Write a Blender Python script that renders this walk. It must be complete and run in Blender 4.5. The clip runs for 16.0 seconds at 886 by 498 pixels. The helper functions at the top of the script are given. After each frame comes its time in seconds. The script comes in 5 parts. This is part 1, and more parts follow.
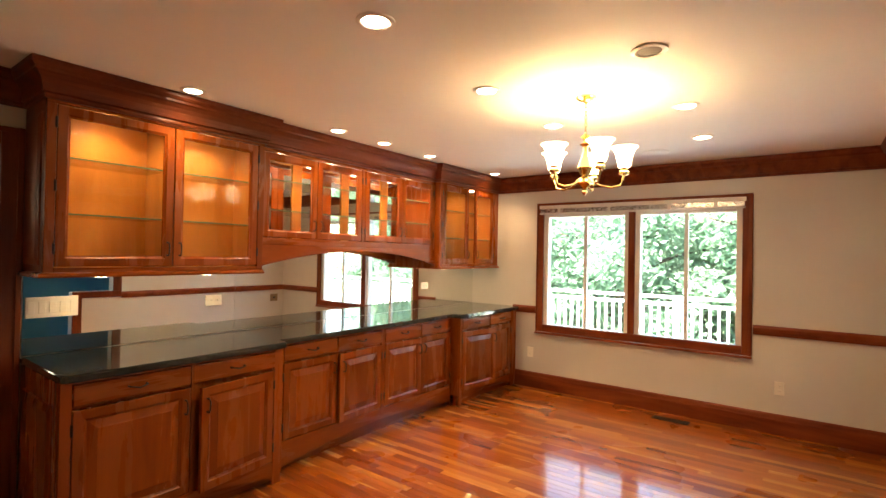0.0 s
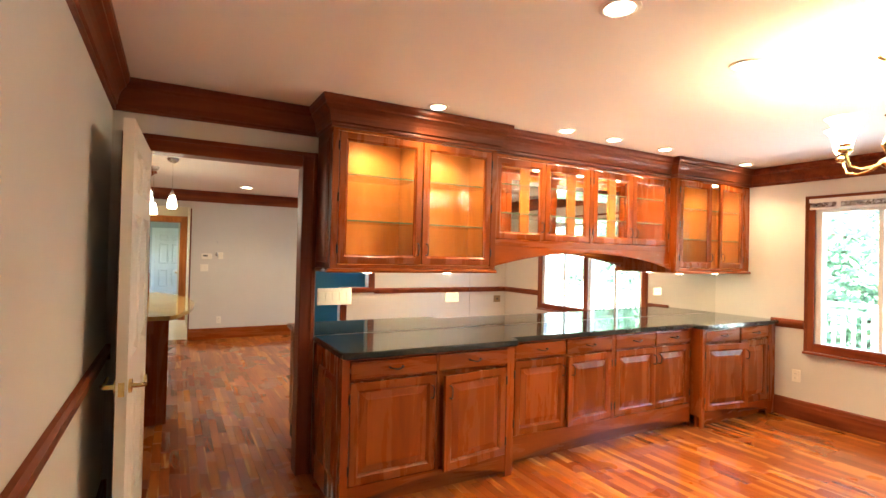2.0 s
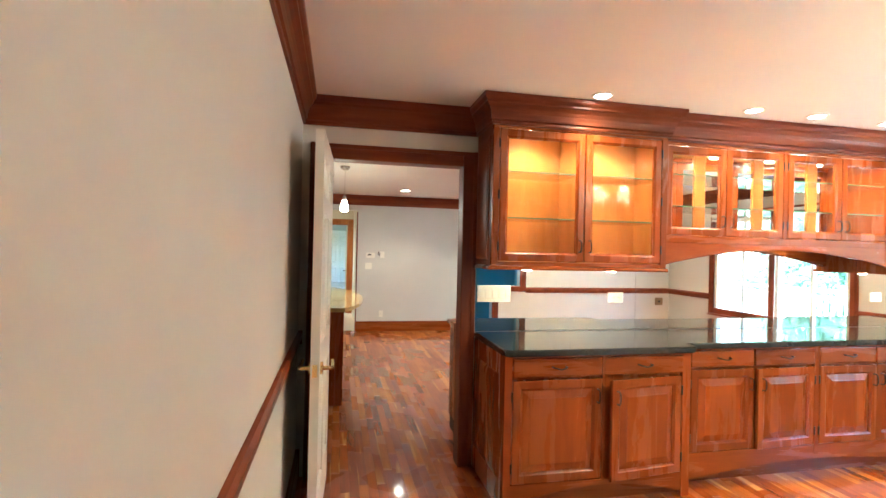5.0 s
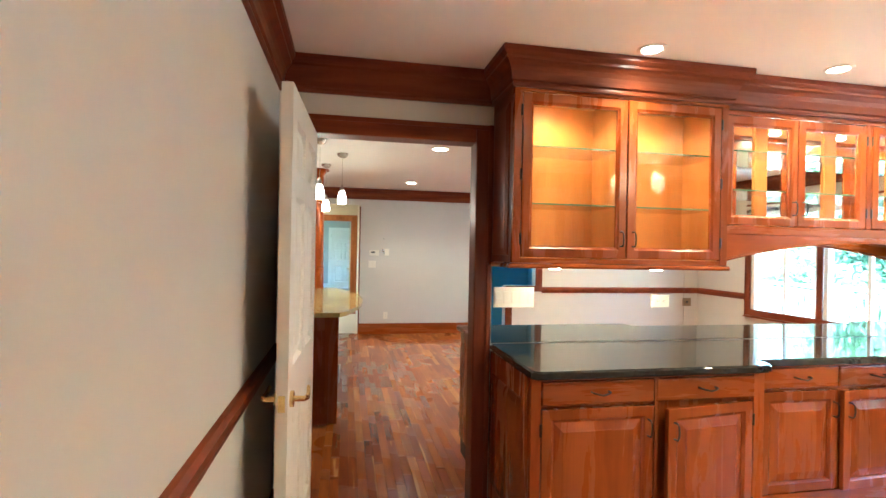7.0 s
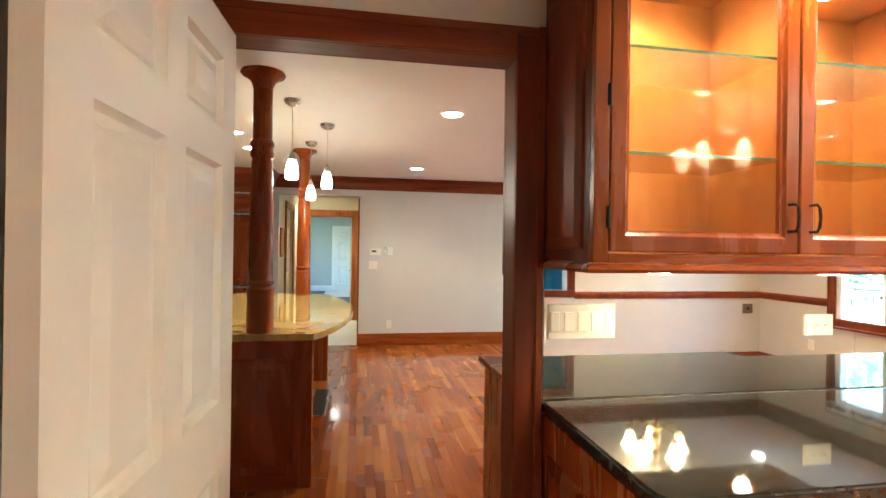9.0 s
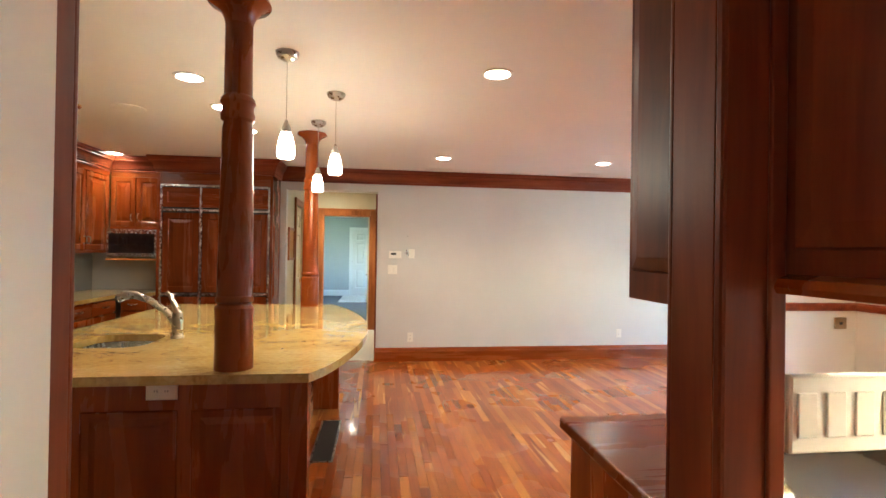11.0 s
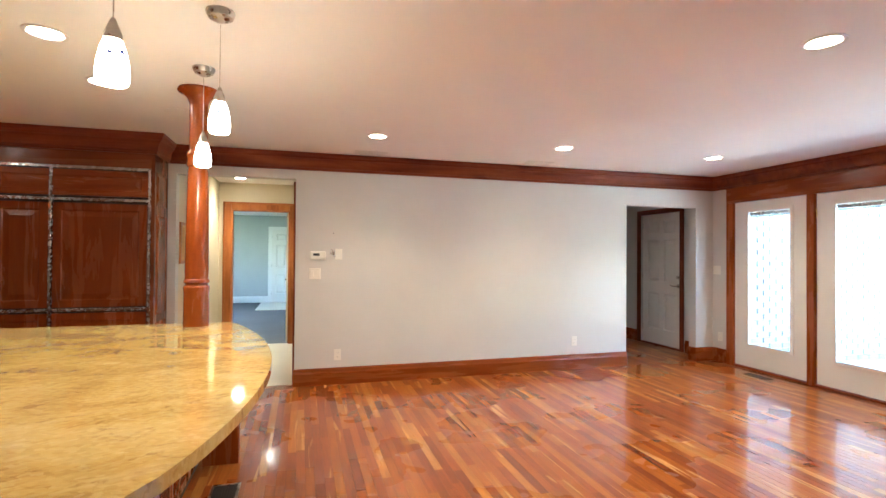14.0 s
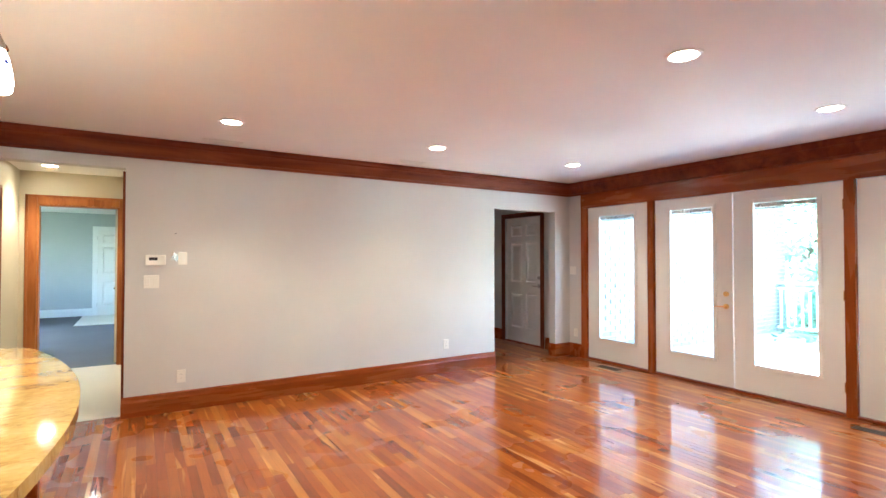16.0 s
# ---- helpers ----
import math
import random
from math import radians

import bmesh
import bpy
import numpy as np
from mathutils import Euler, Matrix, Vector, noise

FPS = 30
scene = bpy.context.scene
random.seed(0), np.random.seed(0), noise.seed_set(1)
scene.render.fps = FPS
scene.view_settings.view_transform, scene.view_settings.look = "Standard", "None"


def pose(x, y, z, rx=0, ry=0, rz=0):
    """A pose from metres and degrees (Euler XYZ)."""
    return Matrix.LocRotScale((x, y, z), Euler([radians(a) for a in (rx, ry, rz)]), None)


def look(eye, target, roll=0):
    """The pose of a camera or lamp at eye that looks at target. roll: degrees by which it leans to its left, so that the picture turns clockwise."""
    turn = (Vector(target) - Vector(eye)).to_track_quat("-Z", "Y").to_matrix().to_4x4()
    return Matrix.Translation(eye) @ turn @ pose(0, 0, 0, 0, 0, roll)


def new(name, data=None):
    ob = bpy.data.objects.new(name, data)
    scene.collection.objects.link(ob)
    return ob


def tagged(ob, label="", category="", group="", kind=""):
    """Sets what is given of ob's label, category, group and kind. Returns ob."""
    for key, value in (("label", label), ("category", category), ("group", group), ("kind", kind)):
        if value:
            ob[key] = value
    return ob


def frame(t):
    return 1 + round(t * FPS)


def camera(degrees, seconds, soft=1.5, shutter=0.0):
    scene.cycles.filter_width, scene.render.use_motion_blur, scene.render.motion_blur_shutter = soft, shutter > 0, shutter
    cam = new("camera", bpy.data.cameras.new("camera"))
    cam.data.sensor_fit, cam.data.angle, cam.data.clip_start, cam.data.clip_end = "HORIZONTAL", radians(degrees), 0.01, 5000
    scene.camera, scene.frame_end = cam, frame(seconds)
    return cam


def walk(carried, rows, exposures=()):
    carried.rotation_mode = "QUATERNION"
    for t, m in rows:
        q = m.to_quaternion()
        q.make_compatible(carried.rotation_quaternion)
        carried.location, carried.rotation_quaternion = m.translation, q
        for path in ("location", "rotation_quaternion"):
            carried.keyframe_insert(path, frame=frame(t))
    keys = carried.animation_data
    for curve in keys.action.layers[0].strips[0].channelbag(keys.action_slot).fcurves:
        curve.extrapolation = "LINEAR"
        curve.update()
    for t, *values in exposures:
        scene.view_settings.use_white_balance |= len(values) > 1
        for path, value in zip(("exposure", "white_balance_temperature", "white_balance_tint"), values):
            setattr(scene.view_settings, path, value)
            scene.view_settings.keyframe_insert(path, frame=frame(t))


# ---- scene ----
cam = camera(83.9, 16.0)
PATH = [
    (0, (-0.273, 0.014, 1.512), (1.33, 1.21, 1.532), 1.1),
    (0.5, (-0.285, 0.028, 1.497), (1.169, 1.402, 1.518), 0.9),
    (1, (-0.297, 0.047, 1.488), (0.992, 1.578, 1.511), 1.05),
    (1.5, (-0.319, 0.069, 1.484), (0.802, 1.725, 1.507), 1.2),
    (2, (-0.344, 0.092, 1.479), (0.6175, 1.845, 1.502), 1.35),
    (2.5, (-0.373, 0.101, 1.472), (0.443, 1.927, 1.498), 1.5),
    (3, (-0.391, 0.112, 1.468), (0.283, 1.995, 1.492), 1.6),
    (3.5, (-0.411, 0.129, 1.468), (0.154, 2.047, 1.49), 1.6),
    (4, (-0.429, 0.129, 1.467), (0.067, 2.067, 1.488), 1.5),
    (6.5, (-0.363, 0.494, 1.444), (0.021, 2.457, 1.444), 1.1),
    (7, (-0.301, 0.736, 1.439), (0.082, 2.699, 1.441), 1.1),
    (7.5, (-0.246, 0.992, 1.422), (0.13, 2.956, 1.426), 1.2),
    (8, (-0.201, 1.269, 1.412), (0.167, 3.235, 1.415), 1.1),
    (8.5, (-0.153, 1.565, 1.407), (0.207, 3.532, 1.408), 1.0),
    (9, (-0.103, 1.865, 1.409), (0.238, 3.835, 1.411), 0.8),
    (9.5, (-0.097, 2.15, 1.41), (0.233, 4.122, 1.414), 0.8),
    (10, (-0.107, 2.393, 1.413), (0.213, 4.368, 1.42), 0.9),
    (12.5, (-0.044, 3.241, 1.385), (0.157, 5.231, 1.401), 0.6),
    (13, (-0.045, 3.431, 1.382), (0.25, 5.409, 1.4), 0.5),
    (13.5, (-0.034, 3.591, 1.389), (0.379, 5.548, 1.408), 0.4),
    (14, (-0.011, 3.725, 1.382), (0.538, 5.648, 1.404), 0.4),
    (14.5, (-0.004, 3.835, 1.385), (0.722, 5.698, 1.414), 0.3),
    (15, (-0.014, 3.929, 1.382), (0.887, 5.714, 1.411), 0.1),
    (15.5, (0.01, 3.988, 1.382), (1.008, 5.721, 1.415), -0.0),
    (16, (0.028, 4.007, 1.382), (1.076, 5.71, 1.417), -0.0),
]
EXPOSURES = [(0.0, 3.97, 7200, 7), (1.5, 4.42, 6600, 6), (2.5, 5.22, 5950, 1), (3.5, 5.3, 5450, -3), (7.0, 5.15, 5100, -6), (10.0, 5.2, 5600, -1), (12.5, 5.25, 5550, 0), (14.5, 5.3, 5450, 1), (16.0, 5.35, 5350, 1)]
walk(cam, [(t, look(eye, target, roll)) for t, eye, target, roll in PATH], EXPOSURES)

# ---- world, sun, daylight ----
world = bpy.data.worlds.new("world")
scene.world = world
world.use_nodes = True
wn = world.node_tree
sky = wn.nodes.new("ShaderNodeTexSky")
sky.sky_type = "NISHITA"
sky.sun_disc = False
sky.sun_elevation, sky.sun_rotation = radians(55), radians(285)
wn.links.new(sky.outputs[0], wn.nodes["Background"].inputs[0])
wn.nodes["Background"].inputs[1].default_value = 0.15
sun = new("sun", bpy.data.lights.new("sun", "SUN"))
sun.data.energy, sun.data.angle, sun.data.color = 4.5, radians(0.6), (1, 0.96, 0.9)
sun.matrix_world = look((0, 0, 30), (20, -5.4, 0)).copy()

WARM, SOFT, DAY = (1.0, 0.66, 0.34), (1.0, 0.78, 0.55), (0.92, 0.97, 1.0)


LAMPS = 0.064


def lamp(name, kind, where, energy, color, size=0.06, angle=120, aim=None, size_y=0):
    d = bpy.data.lights.new(name, kind)
    d.energy, d.color = energy * LAMPS, color
    o = new(name, d)
    o.location = where
    if kind == "SPOT":
        d.spot_size, d.spot_blend, d.shadow_soft_size = radians(angle), 0.8, size
    elif kind == "POINT":
        d.shadow_soft_size = size
    else:
        d.shape, d.size, d.size_y = "RECTANGLE", size, size_y or size
    if aim:
        o.matrix_world = look(where, aim)
    return o


# ---- materials ----
def material(name, color=(0.5, 0.5, 0.5), rough=0.5, metal=0.0):
    m = bpy.data.materials.new(name)
    m.use_nodes = True
    b = m.node_tree.nodes["Principled BSDF"]
    b.inputs["Base Color"].default_value = (*color, 1)
    b.inputs["Roughness"].default_value = rough
    b.inputs["Metallic"].default_value = metal
    return m, m.node_tree, b


def node(nt, kind, **values):
    n = nt.nodes.new(kind)
    for key, value in values.items():
        n.inputs[key.replace("_", " ")].default_value = value
    return n


def coords(nt, scale=(1, 1, 1), shift=None):
    tc = nt.nodes.new("ShaderNodeTexCoord")
    mp = nt.nodes.new("ShaderNodeMapping")
    mp.inputs["Scale"].default_value = scale
    nt.links.new(tc.outputs["Object"], mp.inputs["Vector"])
    if shift:
        add = nt.nodes.new("ShaderNodeVectorMath")
        add.operation = "MULTIPLY_ADD"
        add.inputs[1].default_value = (31, 17, 23)
        nt.links.new(shift, add.inputs[0])
        nt.links.new(tc.outputs["Object"], add.inputs[2])
        nt.links.new(add.outputs[0], mp.inputs["Vector"])
    return mp.outputs["Vector"]


def ramp(nt, fac, stops):
    r = nt.nodes.new("ShaderNodeValToRGB")
    els = r.color_ramp.elements
    while len(els) < len(stops):
        els.new(0.5)
    for e, (p, c) in zip(els, stops):
        e.position, e.color = p, (*c, 1)
    nt.links.new(fac, r.inputs[0])
    return r.outputs[0]


def bump(nt, b, height, strength=0.1, distance=0.002):
    n = node(nt, "ShaderNodeBump", Strength=strength, Distance=distance)
    nt.links.new(height, n.inputs["Height"])
    nt.links.new(n.outputs[0], b.inputs["Normal"])


def mixed(nt, fac, a, b_, blend="MIX"):
    n = nt.nodes.new("ShaderNodeMix")
    n.data_type, n.blend_type = "RGBA", blend
    if isinstance(fac, float):
        n.inputs[0].default_value = fac
    else:
        nt.links.new(fac, n.inputs[0])
    for sock, v in ((n.inputs[6], a), (n.inputs[7], b_)):
        if isinstance(v, tuple):
            sock.default_value = (*v, 1)
        else:
            nt.links.new(v, sock)
    return n.outputs[2]


def wood(name, axis="z", dark=(0.19, 0.035, 0.0045), mid=(0.235, 0.048, 0.0058), light=(0.285, 0.066, 0.008), rough=0.25, wide=1.0):
    m, nt, b = material(name, rough=rough)
    info = nt.nodes.new("ShaderNodeObjectInfo")
    s = [9 * wide, 9 * wide, 9 * wide]
    s["xyz".index(axis)] = 1.1
    v = coords(nt, s, info.outputs["Random"])
    warp = node(nt, "ShaderNodeTexNoise", Scale=1.0, Detail=5.0, Roughness=0.6, Distortion=0.6)
    nt.links.new(v, warp.inputs["Vector"])
    s2 = [160, 160, 160]
    s2["xyz".index(axis)] = 4
    fine = node(nt, "ShaderNodeTexNoise", Scale=1.0, Detail=3.0)
    nt.links.new(coords(nt, s2), fine.inputs["Vector"])
    c = ramp(nt, warp.outputs[0], [(0.3, dark), (0.5, mid), (0.72, light)])
    f = ramp(nt, fine.outputs[0], [(0.3, (0.93, 0.92, 0.91)), (0.65, (1.03, 1.03, 1.03))])
    c = mixed(nt, 0.8, c, f, "MULTIPLY")
    hsv = node(nt, "ShaderNodeHueSaturation")
    mr = node(nt, "ShaderNodeMapRange", To_Min=0.82, To_Max=1.18)
    nt.links.new(info.outputs["Random"], mr.inputs["Value"])
    nt.links.new(mr.outputs[0], hsv.inputs["Value"])
    nt.links.new(c, hsv.inputs["Color"])
    nt.links.new(hsv.outputs[0], b.inputs["Base Color"])
    rr = node(nt, "ShaderNodeMapRange", To_Min=rough * 0.75, To_Max=rough * 1.4)
    nt.links.new(warp.outputs[0], rr.inputs["Value"])
    nt.links.new(rr.outputs[0], b.inputs["Roughness"])
    b.inputs["Coat Weight"].default_value, b.inputs["Coat Roughness"].default_value = 0.1 if rough < 0.3 else 0.0, 0.12
    b.inputs["Specular IOR Level"].default_value = 0.3 if rough < 0.3 else 0.18
    bump(nt, b, fine.outputs[0], 0.06, 0.001)
    return m


def plank_wood(name, island=False):
    m, nt, b = material(name, rough=0.22)
    if island:
        rnd = nt.nodes.new("ShaderNodeNewGeometry").outputs["Random Per Island"]
    else:
        rnd = nt.nodes.new("ShaderNodeObjectInfo").outputs["Random"]
    n1 = node(nt, "ShaderNodeTexNoise", Scale=1.0, Detail=6.0, Roughness=0.65, Distortion=0.8)
    nt.links.new(coords(nt, (26, 1.6, 1), rnd), n1.inputs["Vector"])
    n2 = node(nt, "ShaderNodeTexNoise", Scale=1.0, Detail=2.0)
    nt.links.new(coords(nt, (220, 7, 1)), n2.inputs["Vector"])
    n3 = node(nt, "ShaderNodeTexNoise", Scale=1.3, Detail=3.0)
    nt.links.new(coords(nt), n3.inputs["Vector"])
    n4 = node(nt, "ShaderNodeTexNoise", Scale=1.0, Detail=2.0, Distortion=0.5)
    nt.links.new(coords(nt, (13, 0.9, 1), rnd), n4.inputs["Vector"])
    tone = ramp(nt, rnd, [(0.0, (0.19, 0.038, 0.006)), (0.22, (0.24, 0.052, 0.008)), (0.5, (0.29, 0.071, 0.010)), (0.76, (0.34, 0.094, 0.013)), (0.9, (0.39, 0.126, 0.02)), (1.0, (0.46, 0.185, 0.04))])
    tone = mixed(nt, ramp(nt, n4.outputs[0], [(0.64, (0, 0, 0)), (0.69, (0.75, 0.75, 0.75))]), tone, (0.62, 0.32, 0.1))
    grain = ramp(nt, n1.outputs[0], [(0.25, (0.7, 0.66, 0.62)), (0.55, (1.0, 1.0, 1.0)), (0.8, (1.25, 1.22, 1.15))])
    c = mixed(nt, 0.9, tone, grain, "MULTIPLY")
    c = mixed(nt, 0.5, c, ramp(nt, n2.outputs[0], [(0.3, (0.75, 0.72, 0.7)), (0.6, (1.05, 1.05, 1.05))]), "MULTIPLY")
    nt.links.new(c, b.inputs["Base Color"])
    rr = node(nt, "ShaderNodeMapRange", To_Min=0.2, To_Max=0.36)
    nt.links.new(n3.outputs[0], rr.inputs["Value"])
    nt.links.new(rr.outputs[0], b.inputs["Roughness"])
    cr = node(nt, "ShaderNodeMapRange", To_Min=0.05, To_Max=0.13)
    nt.links.new(n3.outputs[0], cr.inputs["Value"])
    nt.links.new(cr.outputs[0], b.inputs["Coat Roughness"])
    b.inputs["Coat Weight"].default_value = 0.7
    b.inputs["Specular IOR Level"].default_value = 0.1
    bump(nt, b, n1.outputs[0], 0.05, 0.0015)
    return m


def paint(name, color, rough=0.6, mottle=0.05, texture=0.05):
    m, nt, b = material(name, color, rough)
    n1 = node(nt, "ShaderNodeTexNoise", Scale=0.9, Detail=4.0, Roughness=0.6)
    nt.links.new(coords(nt), n1.inputs["Vector"])
    lo, hi = tuple(v * (1 - mottle) for v in color), tuple(min(1, v * (1 + mottle * 0.6)) for v in color)
    nt.links.new(ramp(nt, n1.outputs[0], [(0.3, lo), (0.7, hi)]), b.inputs["Base Color"])
    n2 = node(nt, "ShaderNodeTexNoise", Scale=260.0, Detail=2.0)
    nt.links.new(coords(nt), n2.inputs["Vector"])
    bump(nt, b, n2.outputs[0], texture, 0.001)
    return m


def granite(name, base, spot, vein, scale, rough):
    m, nt, b = material(name, base, rough)
    v = coords(nt, (1, 1.6, 1))
    n1 = node(nt, "ShaderNodeTexNoise", Scale=scale, Detail=8.0, Roughness=0.7, Distortion=1.2)
    n2 = node(nt, "ShaderNodeTexNoise", Scale=scale * 0.22, Detail=5.0, Roughness=0.65, Distortion=2.0)
    vo = node(nt, "ShaderNodeTexVoronoi", Scale=scale * 9)
    for n in (n1, n2, vo):
        nt.links.new(v, n.inputs["Vector"])
    c = ramp(nt, n1.outputs[0], [(0.34, spot), (0.45, base), (0.6, base), (0.7, vein)])
    c2 = ramp(nt, n2.outputs[0], [(0.35, spot), (0.5, base), (0.66, vein)])
    c = mixed(nt, 0.45, c, c2)
    c = mixed(nt, 0.22, c, ramp(nt, vo.outputs["Color"], [(0.1, spot), (0.6, base), (0.9, vein)]))
    nt.links.new(c, b.inputs["Base Color"])
    rr = node(nt, "ShaderNodeMapRange", To_Min=rough * 0.6, To_Max=rough * 1.5)
    nt.links.new(n2.outputs[0], rr.inputs["Value"])
    nt.links.new(rr.outputs[0], b.inputs["Roughness"])
    b.inputs["Coat Weight"].default_value, b.inputs["Coat Roughness"].default_value = 0.15, 0.03
    return m


def metal(name, color, rough):
    m, nt, b = material(name, color, rough, 1.0)
    n1 = node(nt, "ShaderNodeTexNoise", Scale=40.0, Detail=4.0)
    nt.links.new(coords(nt), n1.inputs["Vector"])
    rr = node(nt, "ShaderNodeMapRange", To_Min=rough * 0.7, To_Max=rough * 1.5)
    nt.links.new(n1.outputs[0], rr.inputs["Value"])
    nt.links.new(rr.outputs[0], b.inputs["Roughness"])
    return m


def glow(name, color, strength):
    m, nt, b = material(name, color, 0.4)
    b.inputs["Emission Color"].default_value = (*color, 1)
    b.inputs["Emission Strength"].default_value = strength
    return m


def pane_glass(name, tint=(1, 1, 1), gloss=1.0, pale_share=0.0):
    m, nt, b = material(name)
    nt.nodes.remove(b)
    out = nt.nodes["Material Output"]
    tr, gl = node(nt, "ShaderNodeBsdfTransparent"), node(nt, "ShaderNodeBsdfGlossy", Roughness=0.02)
    tr.inputs[0].default_value = (*tint, 1)
    fr = nt.nodes.new("ShaderNodeLayerWeight")
    fr.inputs["Blend"].default_value = 0.5
    power = nt.nodes.new("ShaderNodeMath")
    power.operation = "POWER"
    power.inputs[1].default_value = 4.0
    mul = nt.nodes.new("ShaderNodeMath")
    mul.operation = "MULTIPLY_ADD"
    mul.inputs[1].default_value, mul.inputs[2].default_value = 0.7 * gloss, 0.035 * gloss
    mul.use_clamp = True
    mx = nt.nodes.new("ShaderNodeMixShader")
    nt.links.new(fr.outputs["Facing"], power.inputs[0])
    nt.links.new(power.outputs[0], mul.inputs[0])
    nt.links.new(mul.outputs[0], mx.inputs[0])
    nt.links.new(tr.outputs[0], mx.inputs[1])
    nt.links.new(gl.outputs[0], mx.inputs[2])
    # mixes a share of pale diffuse into the glass
    if pale_share:
        film, both = node(nt, "ShaderNodeBsdfDiffuse"), nt.nodes.new("ShaderNodeMixShader")
        film.inputs[0].default_value = (0.8, 0.82, 0.76, 1)
        both.inputs[0].default_value = pale_share
        nt.links.new(mx.outputs[0], both.inputs[1])
        nt.links.new(film.outputs[0], both.inputs[2])
        nt.links.new(both.outputs[0], out.inputs[0])
    else:
        nt.links.new(mx.outputs[0], out.inputs[0])
    return m


CHERRY, CHERRY_X, CHERRY_Y = wood("cherry_upright", "z"), wood("cherry_along_x", "x"), wood("cherry_along_y", "y")
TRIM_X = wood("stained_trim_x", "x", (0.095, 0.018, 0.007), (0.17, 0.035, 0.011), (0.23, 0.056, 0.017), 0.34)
TRIM_Y = wood("stained_trim_y", "y", (0.095, 0.018, 0.007), (0.17, 0.035, 0.011), (0.23, 0.056, 0.017), 0.34)
# upright trim stain; also stands in for shade on some cabinet sides
TRIM_AND_SHADE_Z = wood("stained_trim_and_shade_z", "z", (0.085, 0.017, 0.007), (0.16, 0.034, 0.012), (0.22, 0.056, 0.018), 0.36)
# darker cherry copy: the unlit refrigerator front's shade is in the colour
SHADED_X, SHADED_Z = (wood("shaded_cherry_" + a, a, (0.13, 0.024, 0.0045), (0.17, 0.034, 0.006), (0.215, 0.047, 0.008), 0.25) for a in "xz")
MAPLE = wood("cabinet_inside", "z", (0.38, 0.135, 0.026), (0.46, 0.18, 0.038), (0.53, 0.225, 0.052), 0.4, 0.6)
OAK = wood("golden_casing", "z", (0.2, 0.06, 0.015), (0.33, 0.11, 0.03), (0.42, 0.16, 0.045), 0.3)
PLANK, PLANK_REST = plank_wood("floor_plank"), plank_wood("floor_plank_rest", True)
GAP = paint("floor_joint", (0.07, 0.02, 0.008), 0.8)
WALL = paint("wall_paint", (0.60, 0.572, 0.53), 0.55)
CEIL = paint("ceiling_paint", (0.86, 0.84, 0.8), 0.7, 0.03)
HALLP = paint("hall_paint", (0.62, 0.55, 0.40), 0.55)
BLUEGREY = paint("blue_grey_paint", (0.43, 0.44, 0.41), 0.6)
BLUE = paint("blue_paint", (0.13, 0.42, 0.62), 0.5)
WHITE = paint("white_enamel", (0.78, 0.76, 0.71), 0.32, 0.04, 0.02)
DOORWHITE = paint("door_enamel", (0.76, 0.73, 0.665), 0.35, 0.06, 0.03)
PLASTIC = paint("ivory_plastic", (0.78, 0.74, 0.65), 0.4, 0.03, 0.01)
GREYWALL = paint("backsplash_paint", (0.36, 0.35, 0.33), 0.5)
CARPET = paint("grey_carpet", (0.1, 0.1, 0.1), 0.95, 0.12, 0.5)
TILE_AND_SUN = paint("cream_tile_and_sun_patch", (0.66, 0.60, 0.48), 0.3, 0.06)
DARKSTONE = granite("dark_green_granite", (0.024, 0.026, 0.024), (0.010, 0.011, 0.011), (0.075, 0.08, 0.07), 5.0, 0.042)
GOLDSTONE = granite("golden_granite", (0.52, 0.35, 0.105), (0.22, 0.1, 0.02), (0.66, 0.52, 0.25), 6.5, 0.07)
BRASS, NICKEL, STEEL = metal("brass", (0.83, 0.6, 0.26), 0.2), metal("brushed_nickel", (0.46, 0.42, 0.37), 0.26), metal("stainless_steel", (0.6, 0.6, 0.6), 0.24)
BRONZE = metal("aged_bronze", (0.3, 0.22, 0.14), 0.4)
IRON, _, _ = material("dark_bronze", (0.03, 0.022, 0.018), 0.4, 0.7)
BLACK, _, _ = material("black_glass", (0.008, 0.008, 0.009), 0.06)
DARKGAP, _, _ = material("dark_plastic", (0.02, 0.02, 0.02), 0.6)
MIRROR, _, _ = material("mirror_silver", (0.86, 0.87, 0.85), 0.012, 1.0)
PANE = pane_glass("window_glass", (0.97, 0.99, 0.98))
SHELFGLASS = pane_glass("shelf_glass", (0.9, 0.94, 0.91), 2.5, 0.09)
CABPANE = pane_glass("cabinet_glass", (0.98, 0.99, 0.98), 0.3)
SHELFEDGE, _, _ = material("shelf_glass_edge", (0.1, 0.19, 0.13), 0.08)
BULB = glow("lamp_glow", (1.0, 0.8, 0.52), 4)
CANGLOW = glow("downlight_glow", (1.0, 0.86, 0.66), 3)
SHADE = glow("frosted_shade", (1.0, 0.8, 0.5), 1.15)
PENDANT = glow("white_glass_shade", (1.0, 0.88, 0.68), 0.9)
GRILLE = paint("speaker_grille", (0.16, 0.13, 0.1), 0.7)
PUCK = glow("puck_glow", (1.0, 0.82, 0.55), 3)


# ---- mesh helpers ----
def link(name, bm, mat, parent=None, label="", category="", group="", kind="", smooth=False):
    bmesh.ops.recalc_face_normals(bm, faces=bm.faces)
    me = bpy.data.meshes.new(name)
    bm.to_mesh(me)
    bm.free()
    me.materials.append(mat)
    if smooth:
        me.shade_smooth()
        me.set_sharp_from_angle(angle=radians(35))
    o = new(name, me)
    o.parent = parent
    return tagged(o, label, category, group, kind)


def part(name, bm, mat, parent, label="", smooth=False):
    return link(name, bm, mat, parent, label, smooth=smooth)


